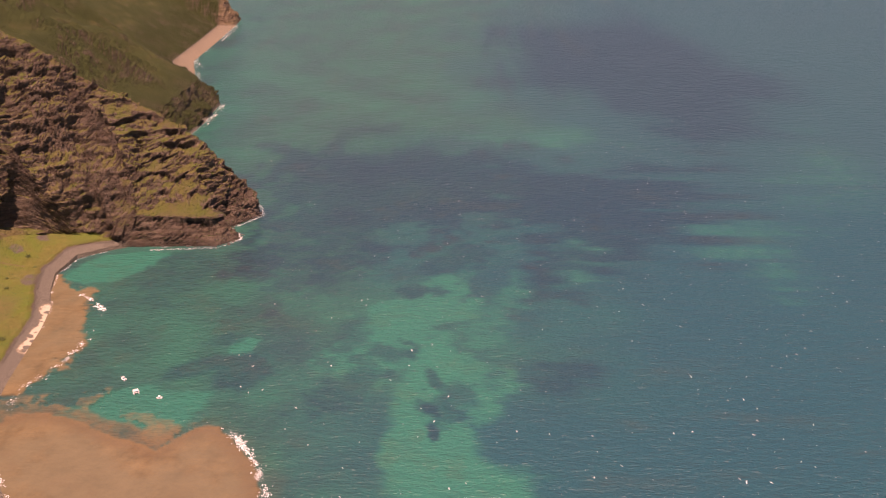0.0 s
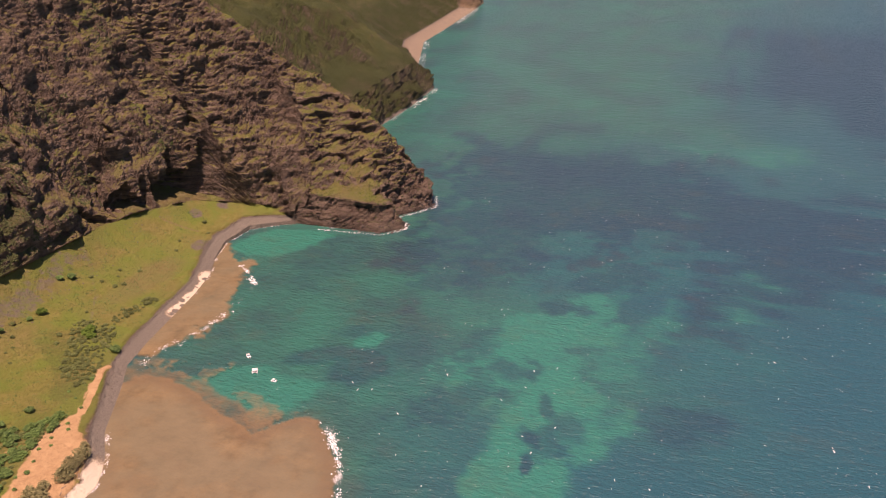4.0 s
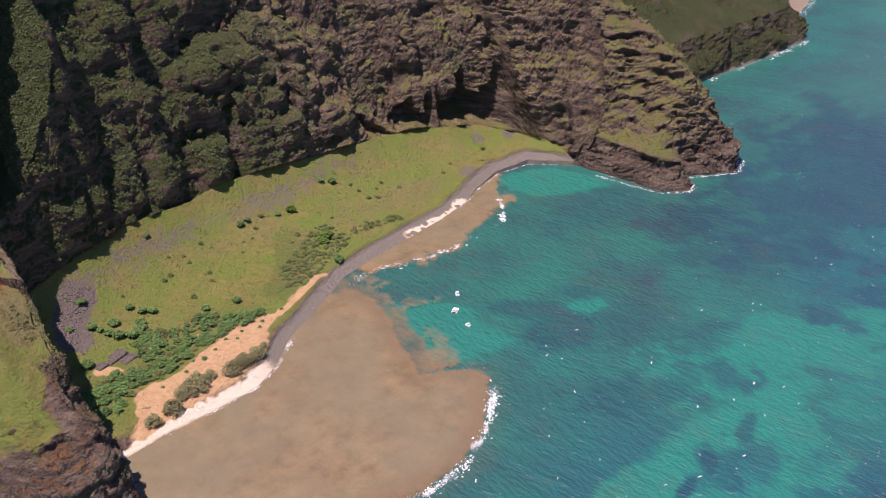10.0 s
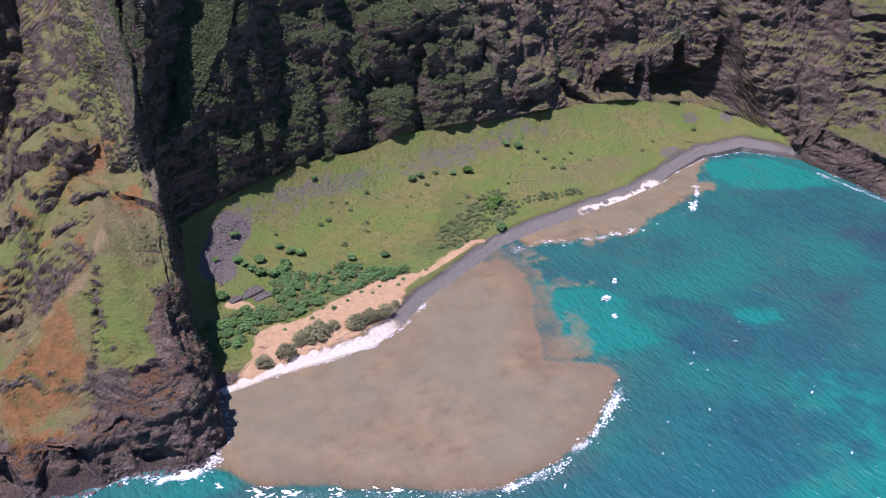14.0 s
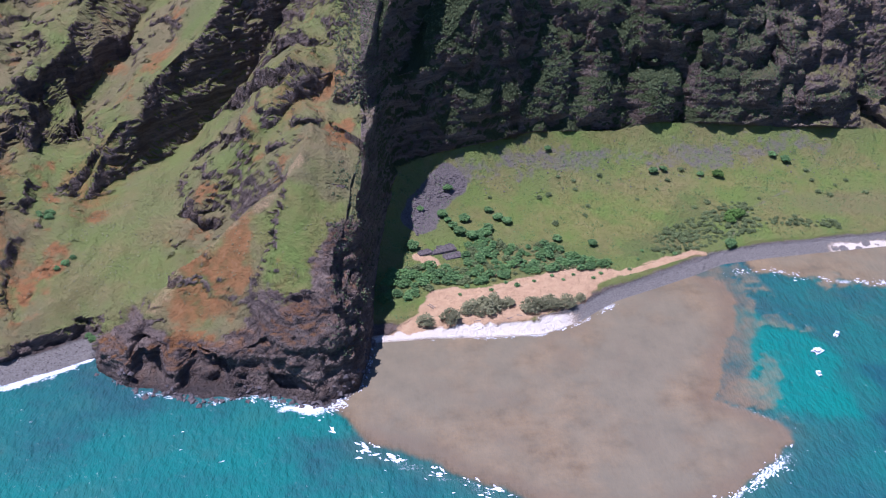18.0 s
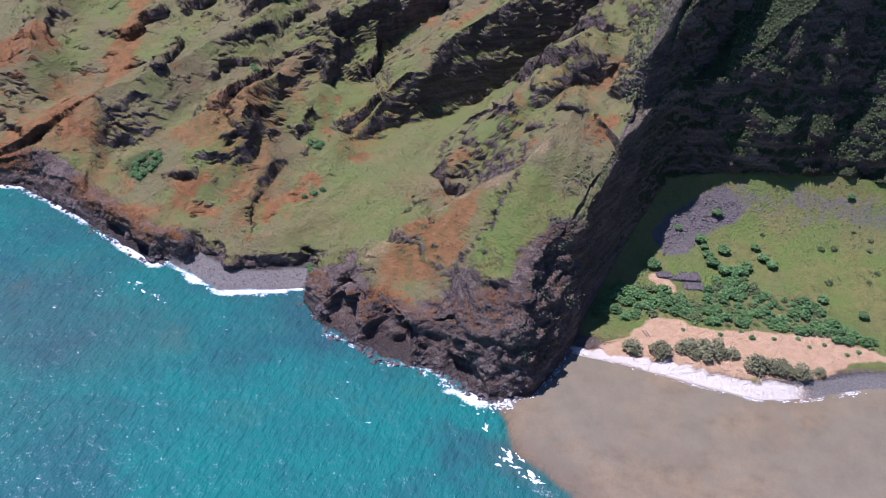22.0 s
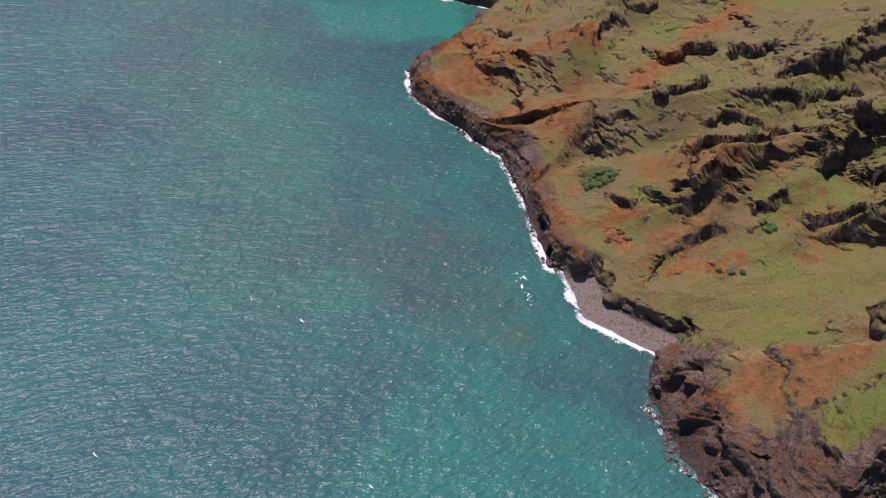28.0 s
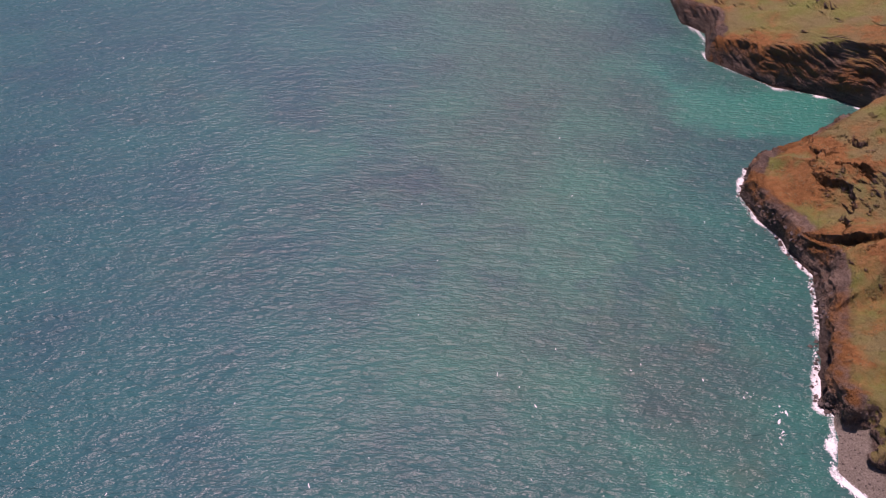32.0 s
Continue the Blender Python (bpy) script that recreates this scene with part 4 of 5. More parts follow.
def limb(bm, a, b, r0, r1, sides=6):
    a, b = Vector(a), Vector(b)
    q = (b - a).to_track_quat("Z", "Y").to_matrix()
    rings = []
    for p, r in ((a, r0), (a.lerp(b, 0.5) + Vector((0.06, 0.04, 0)) * (b - a).length, (r0 + r1) / 2), (b, r1)):
        rings.append([bm.verts.new(p + q @ Vector((r * math.cos(6.283 * k / sides), r * math.sin(6.283 * k / sides), 0))) for k in range(sides)])
    for lo, hi in zip(rings[:-1], rings[1:]):
        for k in range(sides):
            bm.faces.new((lo[k], lo[(k + 1) % sides], hi[(k + 1) % sides], hi[k]))
    bm.faces.new(rings[0][::-1])
    bm.faces.new(rings[-1])


def tree(name, label, category, seed, width, height, leaves, clump, count, low=0.25, group=""):
    """A tapered trunk with limbs under a crown of many small clumps in several lobes."""
    r = np.random.default_rng(seed)
    top = thing(name, label, category, group)
    bm = bmesh.new()
    limb(bm, (0, 0, -0.4), (0.2, 0.1, height * 0.55), 0.05 * height, 0.028 * height)
    part("trunk", bm, BARK_M, top)
    lobes = []
    for k in range(5):
        a = 6.283 * (k + r.random() * 0.6) / 5
        d = width * 0.5 * (0.42 + 0.25 * r.random())
        lobes.append((d * math.cos(a), d * math.sin(a), height * (low + 0.22 + 0.22 * r.random()), width * (0.22 + 0.10 * r.random())))
    lobes.append((0, 0, height * 0.72, width * 0.30))
    bm = bmesh.new()
    for x, y, z, _ in lobes[:5]:
        limb(bm, (0.05, 0.05, height * 0.22), (x * 0.8, y * 0.8, z), 0.028 * height, 0.010 * height, 5)
    part("limbs", bm, BARK_M, top)
    centres, sizes = [], []
    for x, y, z, rad in lobes:
        n = count // len(lobes)
        u = r.normal(size=(n, 3))
        u /= np.linalg.norm(u, axis=1, keepdims=True)
        u *= (rad * (0.62 + 0.45 * r.random((n, 1))))
        u[:, 2] *= 0.75
        p = u + (x, y, z)
        centres.append(p[p[:, 2] > height * low * 0.5])
    centres = np.concatenate(centres)
    part("crown", clumps(centres, clump * (0.6 + 0.8 * r.random(len(centres))), r, 0.6), leaves, top)
    return top


def set_down(ob, x, y, turn, size, sink=0.0):
    ob.matrix_world = Matrix.Translation((x, y, ground_z(x, y) - sink)) @ Matrix.Rotation(turn, 4, "Z") @ Matrix.Diagonal((size, size, size, 1))


def planted(kinds, spots, lo=0.8, hi=1.2, tags=None):
    used = set()
    for k, (x, y) in enumerate(spots):
        base = kinds[k % len(kinds)]
        s, turn = lo + (hi - lo) * rng.random(), rng.random() * 6.283
        if base in used:
            ob = copy_thing(base, Matrix.Translation((0, 0, 0)))
        else:
            ob = base
            used.add(base)
        set_down(ob, x, y, turn, s, 0.1)


# ---- trees and shrubs of the valley ----
beach_trees = [tree("beach_tree", "grey-green feathery tree on the sand behind the beach", "tree", 20 + k, 12.5, 8.0, IRON_M, 0.52, 640, 0.10, "trees behind the beach") for k in range(3)]
planted(beach_trees, [(33, 0.5), (51, 4), (63, 13), (72, 10), (80, 14), (87, 19), (94, 22), (76, 20), (110, 16), (119, 18), (130, 20), (139, 22), (149, 29), (67, 17), (125, 22), (84, 25)], 0.7, 1.3)
round_trees = [tree("round_tree", "dark green rounded tree on the valley grass", "tree", 40 + k, 8.5, 6.0, SHRUB_M, 0.8, 330, 0.2, "round trees of the valley") for k in range(3)]
planted(round_trees, [(35, 133), (53, 132), (61, 119), (71, 130), (92, 142), (99, 134), (59, 159), (151, 214), (247, 207), (257, 210), (290, 205), (363, 228), (374, 223), (287, 104), (106, 130),
                      (83, 111), (173, 104), (145, 109), (27, 88), (82, 88), (75, 108), (57, 126), (66, 112), (90, 120), (84, 97)], 0.62, 1.1)
lime_trees = [tree("lime_green_tree", "bright lime-green tree standing alone in the grass", "tree", 60 + k, 11, 7, LIME_M, 0.9, 380, 0.15, "lime-green trees") for k in range(2)]
planted(lime_trees, [(306, 204), (303, 148), (309, 150), (299, 141)], 0.6, 1.1)
THICKET = [(3, 26), (4, 53), (29, 68), (65, 90), (90, 118), (106, 97), (140, 102), (164, 83), (190, 81), (162, 69), (136, 69), (110, 60), (77, 48), (46, 46), (24, 29)]
BRUSH = [(219, 94), (231, 122), (279, 152), (316, 173), (328, 151), (318, 126), (283, 111), (246, 94)]


def strewn(poly, count, gap, r):
    xs, ys = [p[0] for p in poly], [p[1] for p in poly]
    out = []
    for _ in range(count * 40):
        if len(out) >= count:
            break
        p = (xs_lo := min(xs)) + r.random() * (max(xs) - xs_lo), min(ys) + r.random() * (max(ys) - min(ys))
        if inside(np.array([p[0]]), np.array([p[1]]), poly)[0] and all((p[0] - a) ** 2 + (p[1] - b) ** 2 > gap * gap for a, b in out):
            out.append(p)
    return out


shrubs = [tree("shrub", lab, "shrub", 80 + k, w, h, leaf, c, n, 0.1, "thicket shrubs") for k, (lab, w, h, leaf, c, n) in enumerate((
    ("leafy green shrub in the thicket behind the sand", 7.0, 3.6, SHRUB_M, 0.62, 170), ("bright green spreading shrub in the thicket", 8.0, 3.0, BRIGHT_M, 0.6, 180),
    ("low olive-green shrub in the thicket", 6.0, 2.4, OLIVE_M, 0.55, 150), ("tall dark green shrub in the thicket", 6.5, 4.4, SHRUB_M, 0.62, 190)))]
planted(shrubs, [p for p in strewn(THICKET, 185, 3.9, rng) if not (26 < p[0] < 68 and 68 < p[1] < 98)], 0.5, 1.4)
olive = [tree("olive_bush", "dull olive bush on the lower valley slope", "bush", 95 + k, 5.0, 2.2, OLIVE_M, 0.55, 120, 0.1, "olive bushes") for k in range(3)]
planted(olive, strewn(BRUSH, 140, 3.6, rng) + strewn([(328, 138), (332, 148), (396, 141), (392, 132)], 26, 4.0, rng) + strewn([(60, 150), (150, 195), (420, 235), (600, 190), (560, 170), (330, 120), (200, 110)], 34, 9, rng), 0.55, 1.2)
edge_spots = [(96, 50), (104, 46), (118, 52), (133, 60), (141, 55), (150, 62), (165, 58), (172, 64), (196, 70), (60, 34), (66, 44), (84, 40), (206, 84), (238, 92), (176, 74), (212, 96)]
planted([tree("sand_bush", "small green bush growing in orange sand", "bush", 110, 3.6, 2.0, SHRUB_M, 0.5, 90, 0.1, "bushes on the sand")], edge_spots, 0.6, 1.2)
hill_kinds = [tree("hillside_bush", "dense green bush on the open grassy hillside", "bush", 120 + k, 6.5, 3.2, SHRUB_M, 0.6, 150, 0.1, "hillside bushes") for k in range(2)]
hill_spots = [(-355 + 13 * math.sqrt(rng.random()) * math.cos(a), 24 + 12 * math.sqrt(rng.random()) * math.sin(a)) for a in rng.random(26) * 6.283]
hill_spots += [(-250 + 6 * math.cos(a), 99 + 4 * math.sin(a)) for a in rng.random(7) * 6.283] + [(-330, 143), (-326, 141), (-333, 146), (-228, 40), (-224, 47), (-221, 55), (-196, -10), (-199, -6)]
planted(hill_kinds, hill_spots, 0.6, 1.05)


# ---- boats moored off the reef ----
def loft(bm, rings, close=True):
    vs = [[bm.verts.new(p) for p in ring] for ring in rings]
    n = len(vs[0])
    for a, b in zip(vs[:-1], vs[1:]):
        for k in range(n):
            bm.faces.new((a[k], a[(k + 1) % n], b[(k + 1) % n], b[k]))
    if close:
        bm.faces.new(vs[0][::-1])
        bm.faces.new(vs[-1])


def hull(bm, length, half, x0, deck, draft=0.3):
    rings = []
    for t in (0, 0.12, 0.4, 0.7, 0.88, 0.97, 1.0):
        w = half * (0.85 + 0.15 * min(t / 0.12, 1)) * max(0.04, 1 - max(0, (t - 0.55) / 0.45) ** 1.8)
        y = (t - 0.5) * length
        lift = 0.5 * max(0, t - 0.6)
        rings.append([(x0 - w, y, deck + lift), (x0 - w * 0.92, y, 0.1), (x0 - w * 0.3, y, -draft + lift), (x0 + w * 0.3, y, -draft + lift), (x0 + w * 0.92, y, 0.1), (x0 + w, y, deck + lift)])
    loft(bm, rings)


def slab_box(bm, x0, x1, y0, y1, z0, z1, inset=0.0):
    loft(bm, [[(x0, y0, z0), (x1, y0, z0), (x1, y1, z0), (x0, y1, z0)], [(x0 + inset, y0 + inset, z1), (x1 - inset, y0 + inset, z1), (x1 - inset, y1 - inset, z1), (x0 + inset, y1 - inset, z1)]])


def catamaran(length, beam, label):
    top = thing("catamaran", label, "boat", "moored boats")
    for s in (-1, 1):
        bm = bmesh.new()
        hull(bm, length, beam * 0.15, s * beam * 0.36, 1.1)
        part("hull", bm, HULL_M, top)
    bm = bmesh.new()
    slab_box(bm, -beam * 0.46, beam * 0.46, -length * 0.42, length * 0.26, 0.95, 1.2, 0.05)
    deck = part("deck", bm, HULL_M, top)
    bm = bmesh.new()
    slab_box(bm, -beam * 0.34, beam * 0.34, -length * 0.16, length * 0.16, 1.2, 2.5, 0.35)
    cabin = part("cabin", bm, HULL_M, top)
    for s in (-1, 1):
        bm = bmesh.new()
        slab_box(bm, s * beam * 0.29 - 0.04, s * beam * 0.29 + 0.04, -length * 0.11, length * 0.11, 1.75, 2.2)
        part("side_window", bm, GLASS_M, cabin)
    bm = bmesh.new()
    slab_box(bm, -beam * 0.24, beam * 0.24, length * 0.125, length * 0.14, 1.75, 2.25)
    part("windscreen", bm, GLASS_M, cabin)
    bm = bmesh.new()
    slab_box(bm, -beam * 0.40, beam * 0.40, -length * 0.40, -length * 0.05, 2.75, 2.88, 0.12)
    awning = part("awning", bm, CANVAS_M, top, "white canvas awning")
    for sx in (-1, 1):
        for sy in (-0.38, -0.18):
            bm = bmesh.new()
            limb(bm, (sx * beam * 0.38, sy * length, 1.2), (sx * beam * 0.38, sy * length, 2.76), 0.04, 0.04)
            part("awning_post", bm, METAL_M, awning)
        bm = bmesh.new()
        slab_box(bm, sx * beam * 0.30 - 0.22, sx * beam * 0.30 + 0.22, -length * 0.53, -length * 0.47, 0.2, 1.5, 0.06)
        part("outboard_motor", bm, TRIM_M, top)
        bm = bmesh.new()
        limb(bm, (sx * beam * 0.42, length * 0.25, 1.75), (sx * beam * 0.40, length * 0.46, 1.85), 0.03, 0.03)
        part("rail", bm, METAL_M, deck)
    bm = bmesh.new()
    slab_box(bm, -beam * 0.22, beam * 0.22, length * 0.26, length * 0.42, 1.0, 1.06)
    part("bow_net", bm, CANVAS_M, top)
    return top


def motorboat(length, beam, label):
    top = thing("motorboat", label, "boat", "moored boats")
    bm = bmesh.new()
    hull(bm, length, beam * 0.5, 0, 0.9)
    body = part("hull", bm, HULL_M, top)
    bm = bmesh.new()
    slab_box(bm, -beam * 0.36, beam * 0.36, -length * 0.40, length * 0.10, 0.88, 0.94)
    part("cockpit_floor", bm, CANVAS_M, body)
    bm = bmesh.new()
    slab_box(bm, -beam * 0.20, beam * 0.20, -length * 0.08, length * 0.06, 0.92, 1.8, 0.1)
    part("console", bm, HULL_M, top)
    bm = bmesh.new()
    slab_box(bm, -beam * 0.42, beam * 0.42, -length * 0.22, length * 0.14, 2.4, 2.5, 0.08)
    roof_part = part("hardtop", bm, CANVAS_M, top, "white hardtop roof")
    for sx in (-1, 1):
        for sy in (-0.18, 0.10):
            bm = bmesh.new()
            limb(bm, (sx * beam * 0.36, sy * length, 0.9), (sx * beam * 0.36, sy * length, 2.42), 0.035, 0.035)
            part("post", bm, METAL_M, roof_part)
    bm = bmesh.new()
    slab_box(bm, -0.28, 0.28, -length * 0.56, -length * 0.49, 0.2, 1.4, 0.07)
    part("outboard_motor", bm, TRIM_M, top)
    return top


catamaran(9.0, 5.2, "white power catamaran with canvas awning, moored in turquoise water").matrix_world = pose(307, -34, 0, 0, 0, -62)
motorboat(7.6, 3.4, "white motorboat with a hardtop, moored near the reef").matrix_world = pose(329, -14, 0, 0, 0, -40)
motorboat(5.6, 3.0, "small white open motorboat with a hardtop at its mooring").matrix_world = pose(297, -59, 0, 0, 0, 10)


# ---- stones ----
def rubble(name, spots, sizes, label, category, material=STONE_M):
    r = np.random.default_rng(len(spots))
    c = [(x, y, max(ground_z(x, y), -0.2) + 0.15 * s) for (x, y), s in zip(spots, sizes)]
    return tagged(part(name, clumps(c, sizes, r, 0.7), material), label, category, kind="stuff")


HEAP = [(21, 121), (34, 156), (59, 177), (77, 176), (70, 158), (41, 135), (32, 102)]
spots = strewn(HEAP, 420, 1.0, rng)
rubble("boulder_scree", spots, 0.5 + 1.1 * rng.random(len(spots)) ** 2, "heap of dark grey lava boulders below the cliff", "boulders")
spots = []
for p, q in zip(SPUR_SHORE[:-1], SPUR_SHORE[1:]):
    for _ in range(26):
        t = rng.random()
        spots.append((p[0] + t * (q[0] - p[0]) + rng.normal() * 1.8, p[1] + t * (q[1] - p[1]) + rng.normal() * 1.8))
for p, q in zip(SLOPE_SHORE[:-1], SLOPE_SHORE[1:]):
    for _ in range(22):
        t = rng.random()
        spots.append((p[0] + t * (q[0] - p[0]) + rng.normal() * 2, p[1] + t * (q[1] - p[1]) + rng.normal() * 2))
for p, q in zip(POINT[:7], POINT[1:8]):
    for _ in range(26):
        t = rng.random()
        spots.append((p[0] + t * (q[0] - p[0]) + rng.normal() * 2.4, p[1] + t * (q[1] - p[1]) + rng.normal() * 2.4))
rubble("shore_boulders", spots, 0.6 + 2.0 * rng.random(len(spots)) ** 2, "wet dark boulders along the foot of the sea cliffs", "boulders")
spots = [(-292 + 100 * rng.random(), -20) for _ in range(160)]
spots = [(x, float(np.interp(x, [-294, -267, -243, -216, -190], [-40, -51, -57, -44, -27])) + 3 + 20 * rng.random()) for x, _ in spots]
rubble("cove_stones", spots, 0.3 + 0.7 * rng.random(len(spots)) ** 2, "scattered dark stones on the cove shingle", "stones")
loose = strewn([(60, 150), (135, 222), (260, 248), (520, 250), (590, 225), (480, 215), (250, 195)], 260, 3.0, rng)
rubble("talus_stones", loose, 0.4 + 0.9 * rng.random(len(loose)) ** 2, "loose grey stones on the upper grass slope", "stones")

# greenery clinging to the walls
def clinging(name, keep, count, size, label, leaves):
    r = np.random.default_rng(count)
    k = np.flatnonzero(keep.ravel())
    k = k[r.integers(0, len(k), count)]
    p = np.stack([LX.ravel()[k], LY.ravel()[k], LZ.ravel()[k]], -1) + N.reshape(-1, 3)[k] * 0.25 + r.normal(size=(count, 3)) * 0.4
    return tagged(part(name, clumps(p, size * (0.4 + 0.9 * r.random(count)), r, 0.8), leaves), label, "shrubs", kind="stuff")


hang = (FOOT_D < -3) & (LX > 30) & (LZ < 300) & (up > 0.16)
green = flecks(60, 141) + 0.5 * flecks(14, 151, 3) + smooth(470, 300, LX) * 0.7 - 0.25
clinging("cliff_shrubs", hang & (green > 0.02) & (up > 0.27) & (LX > 40) & (LX < 600), 42000, 0.72, "dark green shrubs clinging to the valley cliff", FERN_M)
clinging("point_tussocks", (FOOT_D < -3) & (LX > 560) & (LX < 850) & (up > 0.45) & (green > -0.35), 8000, 0.65, "yellow-green tussocks on ledges of the point", LIME_M)
clinging("spur_scrub", (FOOT_D < -2) & (LX < 10) & (LX > -32) & (LZ > 25) & (up < 0.8) & (up > 0.05), 6000, 0.75, "scrub hanging on the shaded edge of the spur", FERN_M)
clinging("hill_tussocks", (FOOT_D < 0) & (LX < -30) & (LX > -640) & (LY < 330) & (GRASS > 0.5) & (speck > 0.12), 9000, 0.55, "low grey-green tussocks on the open hillside", IRON_M)
clinging("valley_tussocks", in_valley & (GRASS > 0.5) & (SAND < 0.2) & (SHORE_D > 20) & (speck > 0.05), 7000, 0.5, "low green tussocks in the valley grass", SHRUB_M)

# old stone terraces in the thicket
terrace = thing("stone_terrace", "ruined terraces of stacked dark lava stones in the thicket", "stone ruin")
for k, (cx, cy, w, d, h, a) in enumerate(((50, 90, 22, 10, 1.1, 22), (58, 83, 15, 8, 0.8, 22), (36, 84, 11, 7, 0.7, 22))):
    z = ground_z(cx, cy)
    m = Matrix.Translation((cx, cy, z)) @ Matrix.Rotation(radians(a), 4, "Z")
    pts, sz = [], []
    for _ in range(int(w * d * 1.6)):
        u, v = (rng.random() - 0.5) * w, (rng.random() - 0.5) * d
        rim_up = h * (0.7 + 0.3 * (abs(u) > w * 0.42 or abs(v) > d * 0.38))
        pts.append(tuple(m @ Vector((u, v, rim_up * (0.55 + 0.45 * rng.random())))))
        sz.append(0.5 + 0.5 * rng.random())
    part("stone_platform", clumps(pts, sz, rng, 0.7), STONE_M, terrace)
    bm = bmesh.new()
    slab_box(bm, -w / 2, w / 2, -d / 2, d / 2, -1.0, h * 0.75, 0.5)
    bm.transform(m)
    part("rubble_core", bm, STONE_M, terrace)

# weathered timber frame and driftwood on the sand
bench = thing("timber_frame", "low weathered timber frame standing on orange sand", "frame")
for y in (-0.9, 0.9):
    bm = bmesh.new()
    slab_box(bm, -3.2, 3.2, y - 0.22, y + 0.22, 0.75, 0.95, 0.03)
    part("beam", bm, WOOD_M, bench)
    for x in (-2.9, 0, 2.9):
        bm = bmesh.new()
        slab_box(bm, x - 0.12, x + 0.12, y - 0.12, y + 0.12, -0.3, 0.76)
        part("post", bm, WOOD_M, bench)
bench.matrix_world = Matrix.Translation((38, 20, ground_z(38, 20))) @ Matrix.Rotation(radians(-50), 4, "Z")
for x, y, a, n in ((94, 6, 20, 5), (101, 9, -15, 4), (118, 9, 35, 6), (126, 12, 10, 4), (70, 3, 5, 5), (152, 22, 50, 6), (255, 84, 30, 7)):
    log = thing("driftwood_log", "bleached driftwood log lying on the beach", "driftwood", "driftwood logs")
    bm = bmesh.new()
    limb(bm, (-n / 2, 0, 0.25), (n / 2, 0.2, 0.3), 0.32, 0.18, 7)
    part("trunk", bm, WOOD_M, log)
    bm = bmesh.new()
    limb(bm, (n * 0.1, 0, 0.3), (n * 0.28, 0.7, 0.7), 0.12, 0.04, 5)
    part("branch_stub", bm, WOOD_M, log)
    log.matrix_world = Matrix.Translation((x, y, ground_z(x, y))) @ Matrix.Rotation(radians(a), 4, "Z")


# ---- white water ----
def foam(name, patches, label):
    """Irregular low mounds of foam: (x, y, radius, stretch, turn)."""
    co, tri = [], []
    r = np.random.default_rng(len(patches) + 3)
    for x, y, rad, stretch, turn in patches:
        n, base = 9, len(co)
        co.append((x, y, 0.10 + 0.06 * rad))
        c, s = math.cos(turn), math.sin(turn)
        for k in range(n):
            a, d = 6.283 * k / n, rad * (0.15 + 0.75 * r.random())
            u, v = d * math.cos(a) * stretch, d * math.sin(a)
            co.append((x + u * c - v * s, y + u * s + v * c, 0.04))
        for k in range(n):
            tri += [base, base + 1 + k, base + 1 + (k + 1) % n]
    return tagged(part(name, (co, tri, 3), FOAM_M), label, "foam", kind="stuff")


def along(line, count, width, size, seaward=0.0, clump_at=None):
    r = np.random.default_rng(count)
    p = np.array([q[:2] for q in line], float)
    seg = np.hypot(*np.diff(p, axis=0).T)
    cum = np.concatenate([[0], np.cumsum(seg)])
    out = []
    while len(out) < count:
        s = r.random() * cum[-1]
        if clump_at is not None and vnoise(s / clump_at, 0.5, 0, 77)[0] < -0.1 + 0.6 * (r.random() - 0.5):
            continue
        k = min(int(np.searchsorted(cum, s) - 1), len(seg) - 1)
        k = max(k, 0)
        d = (p[k + 1] - p[k]) / seg[k]
        n = np.array((d[1], -d[0]))
        q = p[k] + d * (s - cum[k]) + n * (seaward + width * r.normal())
        out.append((q[0], q[1], size * (0.3 + 0.75 * r.random() ** 2), 1.2 + 2.2 * r.random(), math.atan2(d[1], d[0]) + 0.4 * r.normal()))
    return out


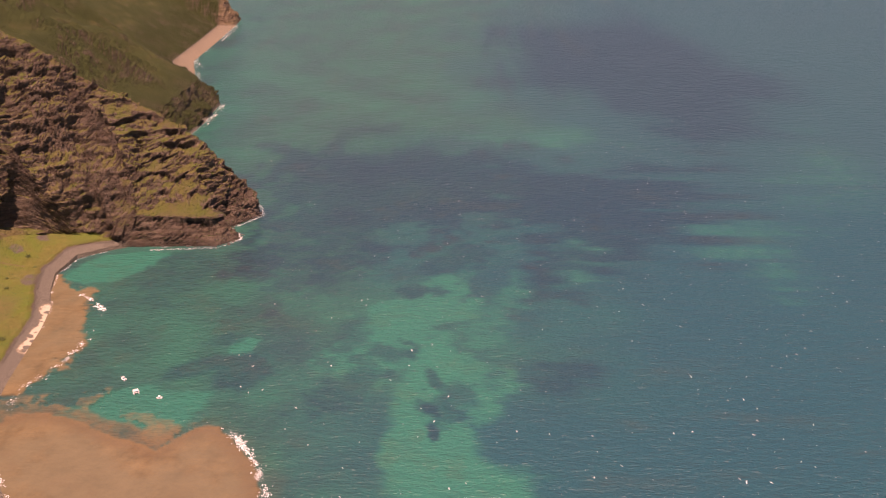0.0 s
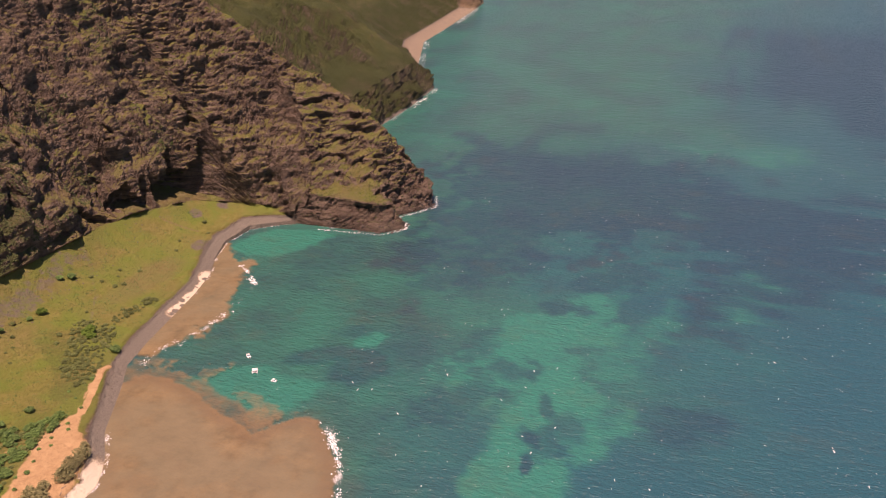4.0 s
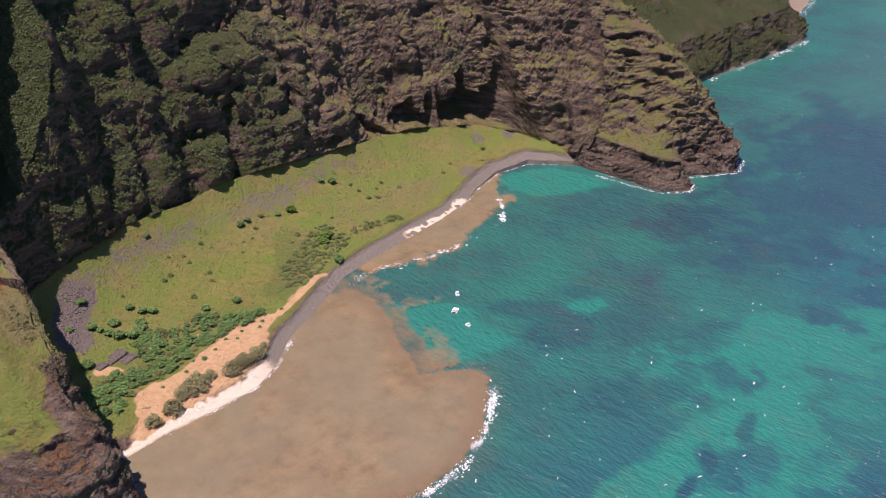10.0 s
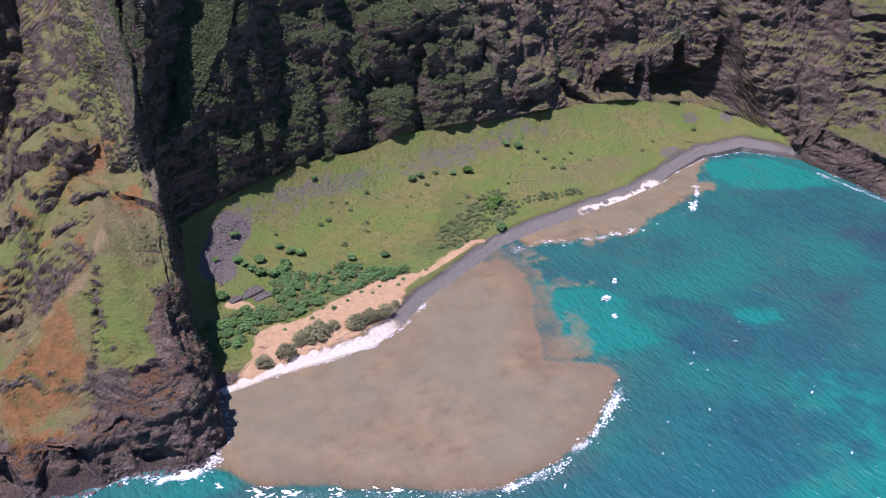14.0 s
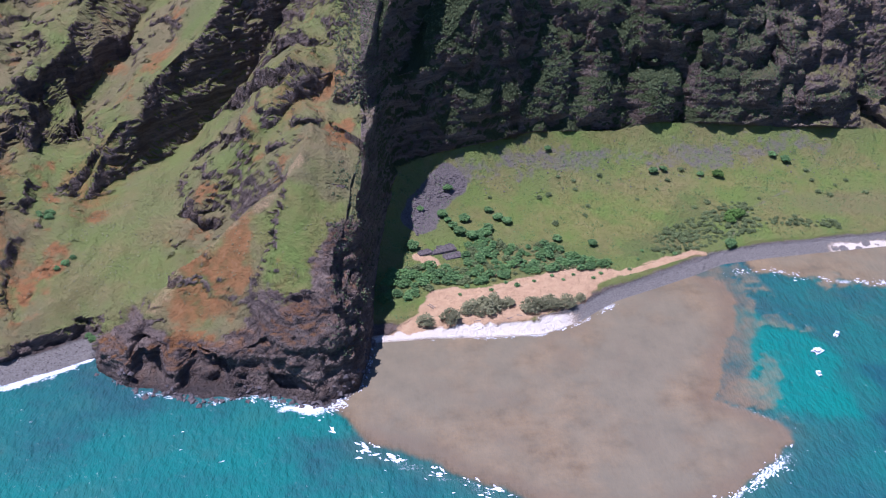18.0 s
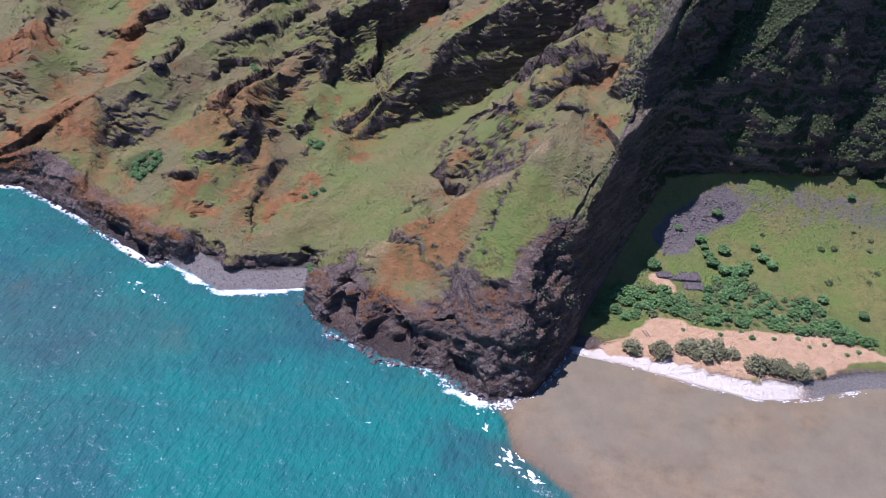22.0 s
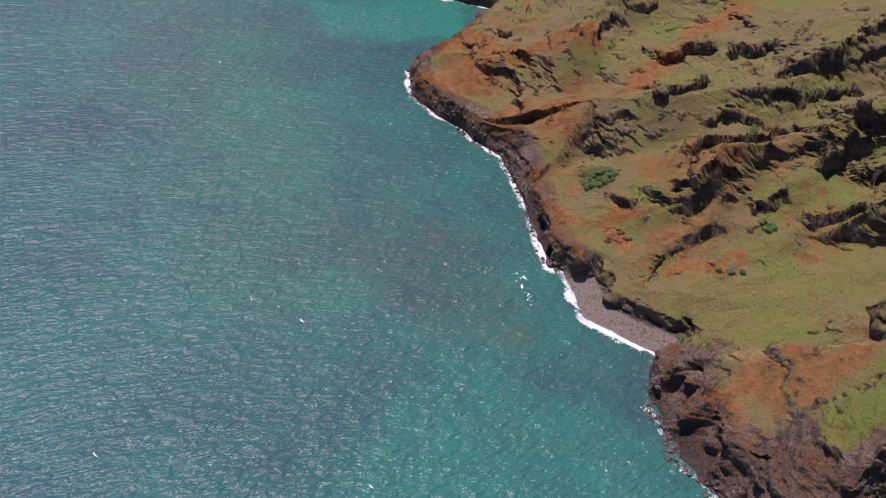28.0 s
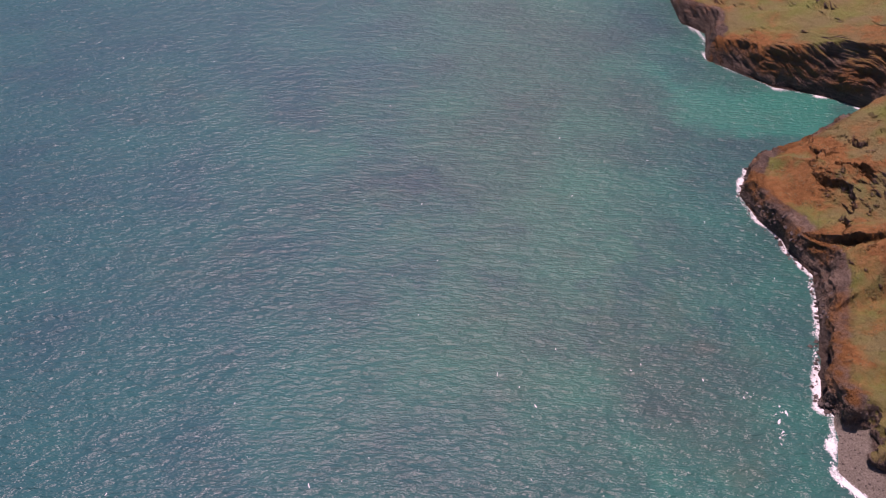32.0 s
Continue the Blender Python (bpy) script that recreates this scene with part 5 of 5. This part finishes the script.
surf = along(EDGE[:4], 70, 4.5, 1.9, 0, 9) + along(EDGE[3:], 220, 3.0, 0.9, 0, 13) + along(EDGE[4:8], 260, 1.8, 0.95, 0, 22)
foam("reef_surf", surf, "broken white surf along the outer edge of the reef flat")
foam("cove_surf", along(COVE_EDGE, 520, 1.8, 0.9, 1.0, 14), "white surf washing onto the cove shingle")
wash = along(SPUR_SHORE, 240, 1.2, 0.8, 1.8, 9) + along(SPUR_SHORE[4:8], 260, 2.4, 1.1, 4.5, 8) + along(SLOPE_SHORE[:10], 520, 1.3, 0.8, 2.0, 14) + along(BAY[2:], 380, 1.5, 0.9, 1.5, 12)
wash += along([(-302, -74), (-262, -84)], 16, 3.0, 1.5) + along([(-318, -96), (-300, -88)], 8, 3.0, 1.2)
foam("cliff_wash", wash, "white wash at the foot of the sea cliffs")
wash = along([(637, 70), (646, -10), (674, -32), (690, -26)], 240, 1.2, 0.8, 1.8) + along([(707, -8), (730, -23), (757, -39), (795, -24)], 180, 1.2, 0.8, 1.8)
wash += along(FAR[:7], 300, 4, 1.8, 5, 40) + along(FAR[6:10], 160, 4, 2.0, 5, 60)
foam("point_wash", wash, "white wash round the rocky point and far shore")
side = along([(508, 102), (500, 92), (492, 83), (470, 60)], 90, 2.0, 1.5, 0, 9) + along([(440, 62), (404, 54), (358, 57), (338, 60), (306, 78), (272, 68)], 150, 3.0, 1.1, 0, 9)
side += along(BEACH[:5], 130, 0.7, 0.7, 1.2, 8) + along(BEACH[10:], 160, 0.8, 0.8, 1.2, 9)
foam("lagoon_surf", side, "small breakers on the inner reef and beach")
caps = []
r = np.random.default_rng(99)
for _ in range(9000):
    x, y = -900 + 2700 * r.random(), -900 + 1000 * r.random()
    caps.append((x, y, 0.22 + 0.75 * r.random() ** 5, 2.0 + 2.4 * r.random(), 0.2 + 0.4 * r.normal()))
px, py = np.array([c[0] for c in caps]), np.array([c[1] for c in caps])
offshore = np.where(inside(px, py, LAND), -1, near_line(px, py, SHORE)[0])
clear = (offshore > 25) & ~inside(px, py, REEF) & ~inside(px, py, REEF_SIDE) & ~((px > 250) & (px < 640) & (py > -90))
fewer = np.where(px < -60, 0.22, np.where(py < -180, 1.0, 0.4))
keep_cap = clear & (r.random(len(px)) < fewer)
foam("whitecaps", [c for c, k in zip(caps, keep_cap) if k], "small scattered whitecaps on the wind-blown sea")
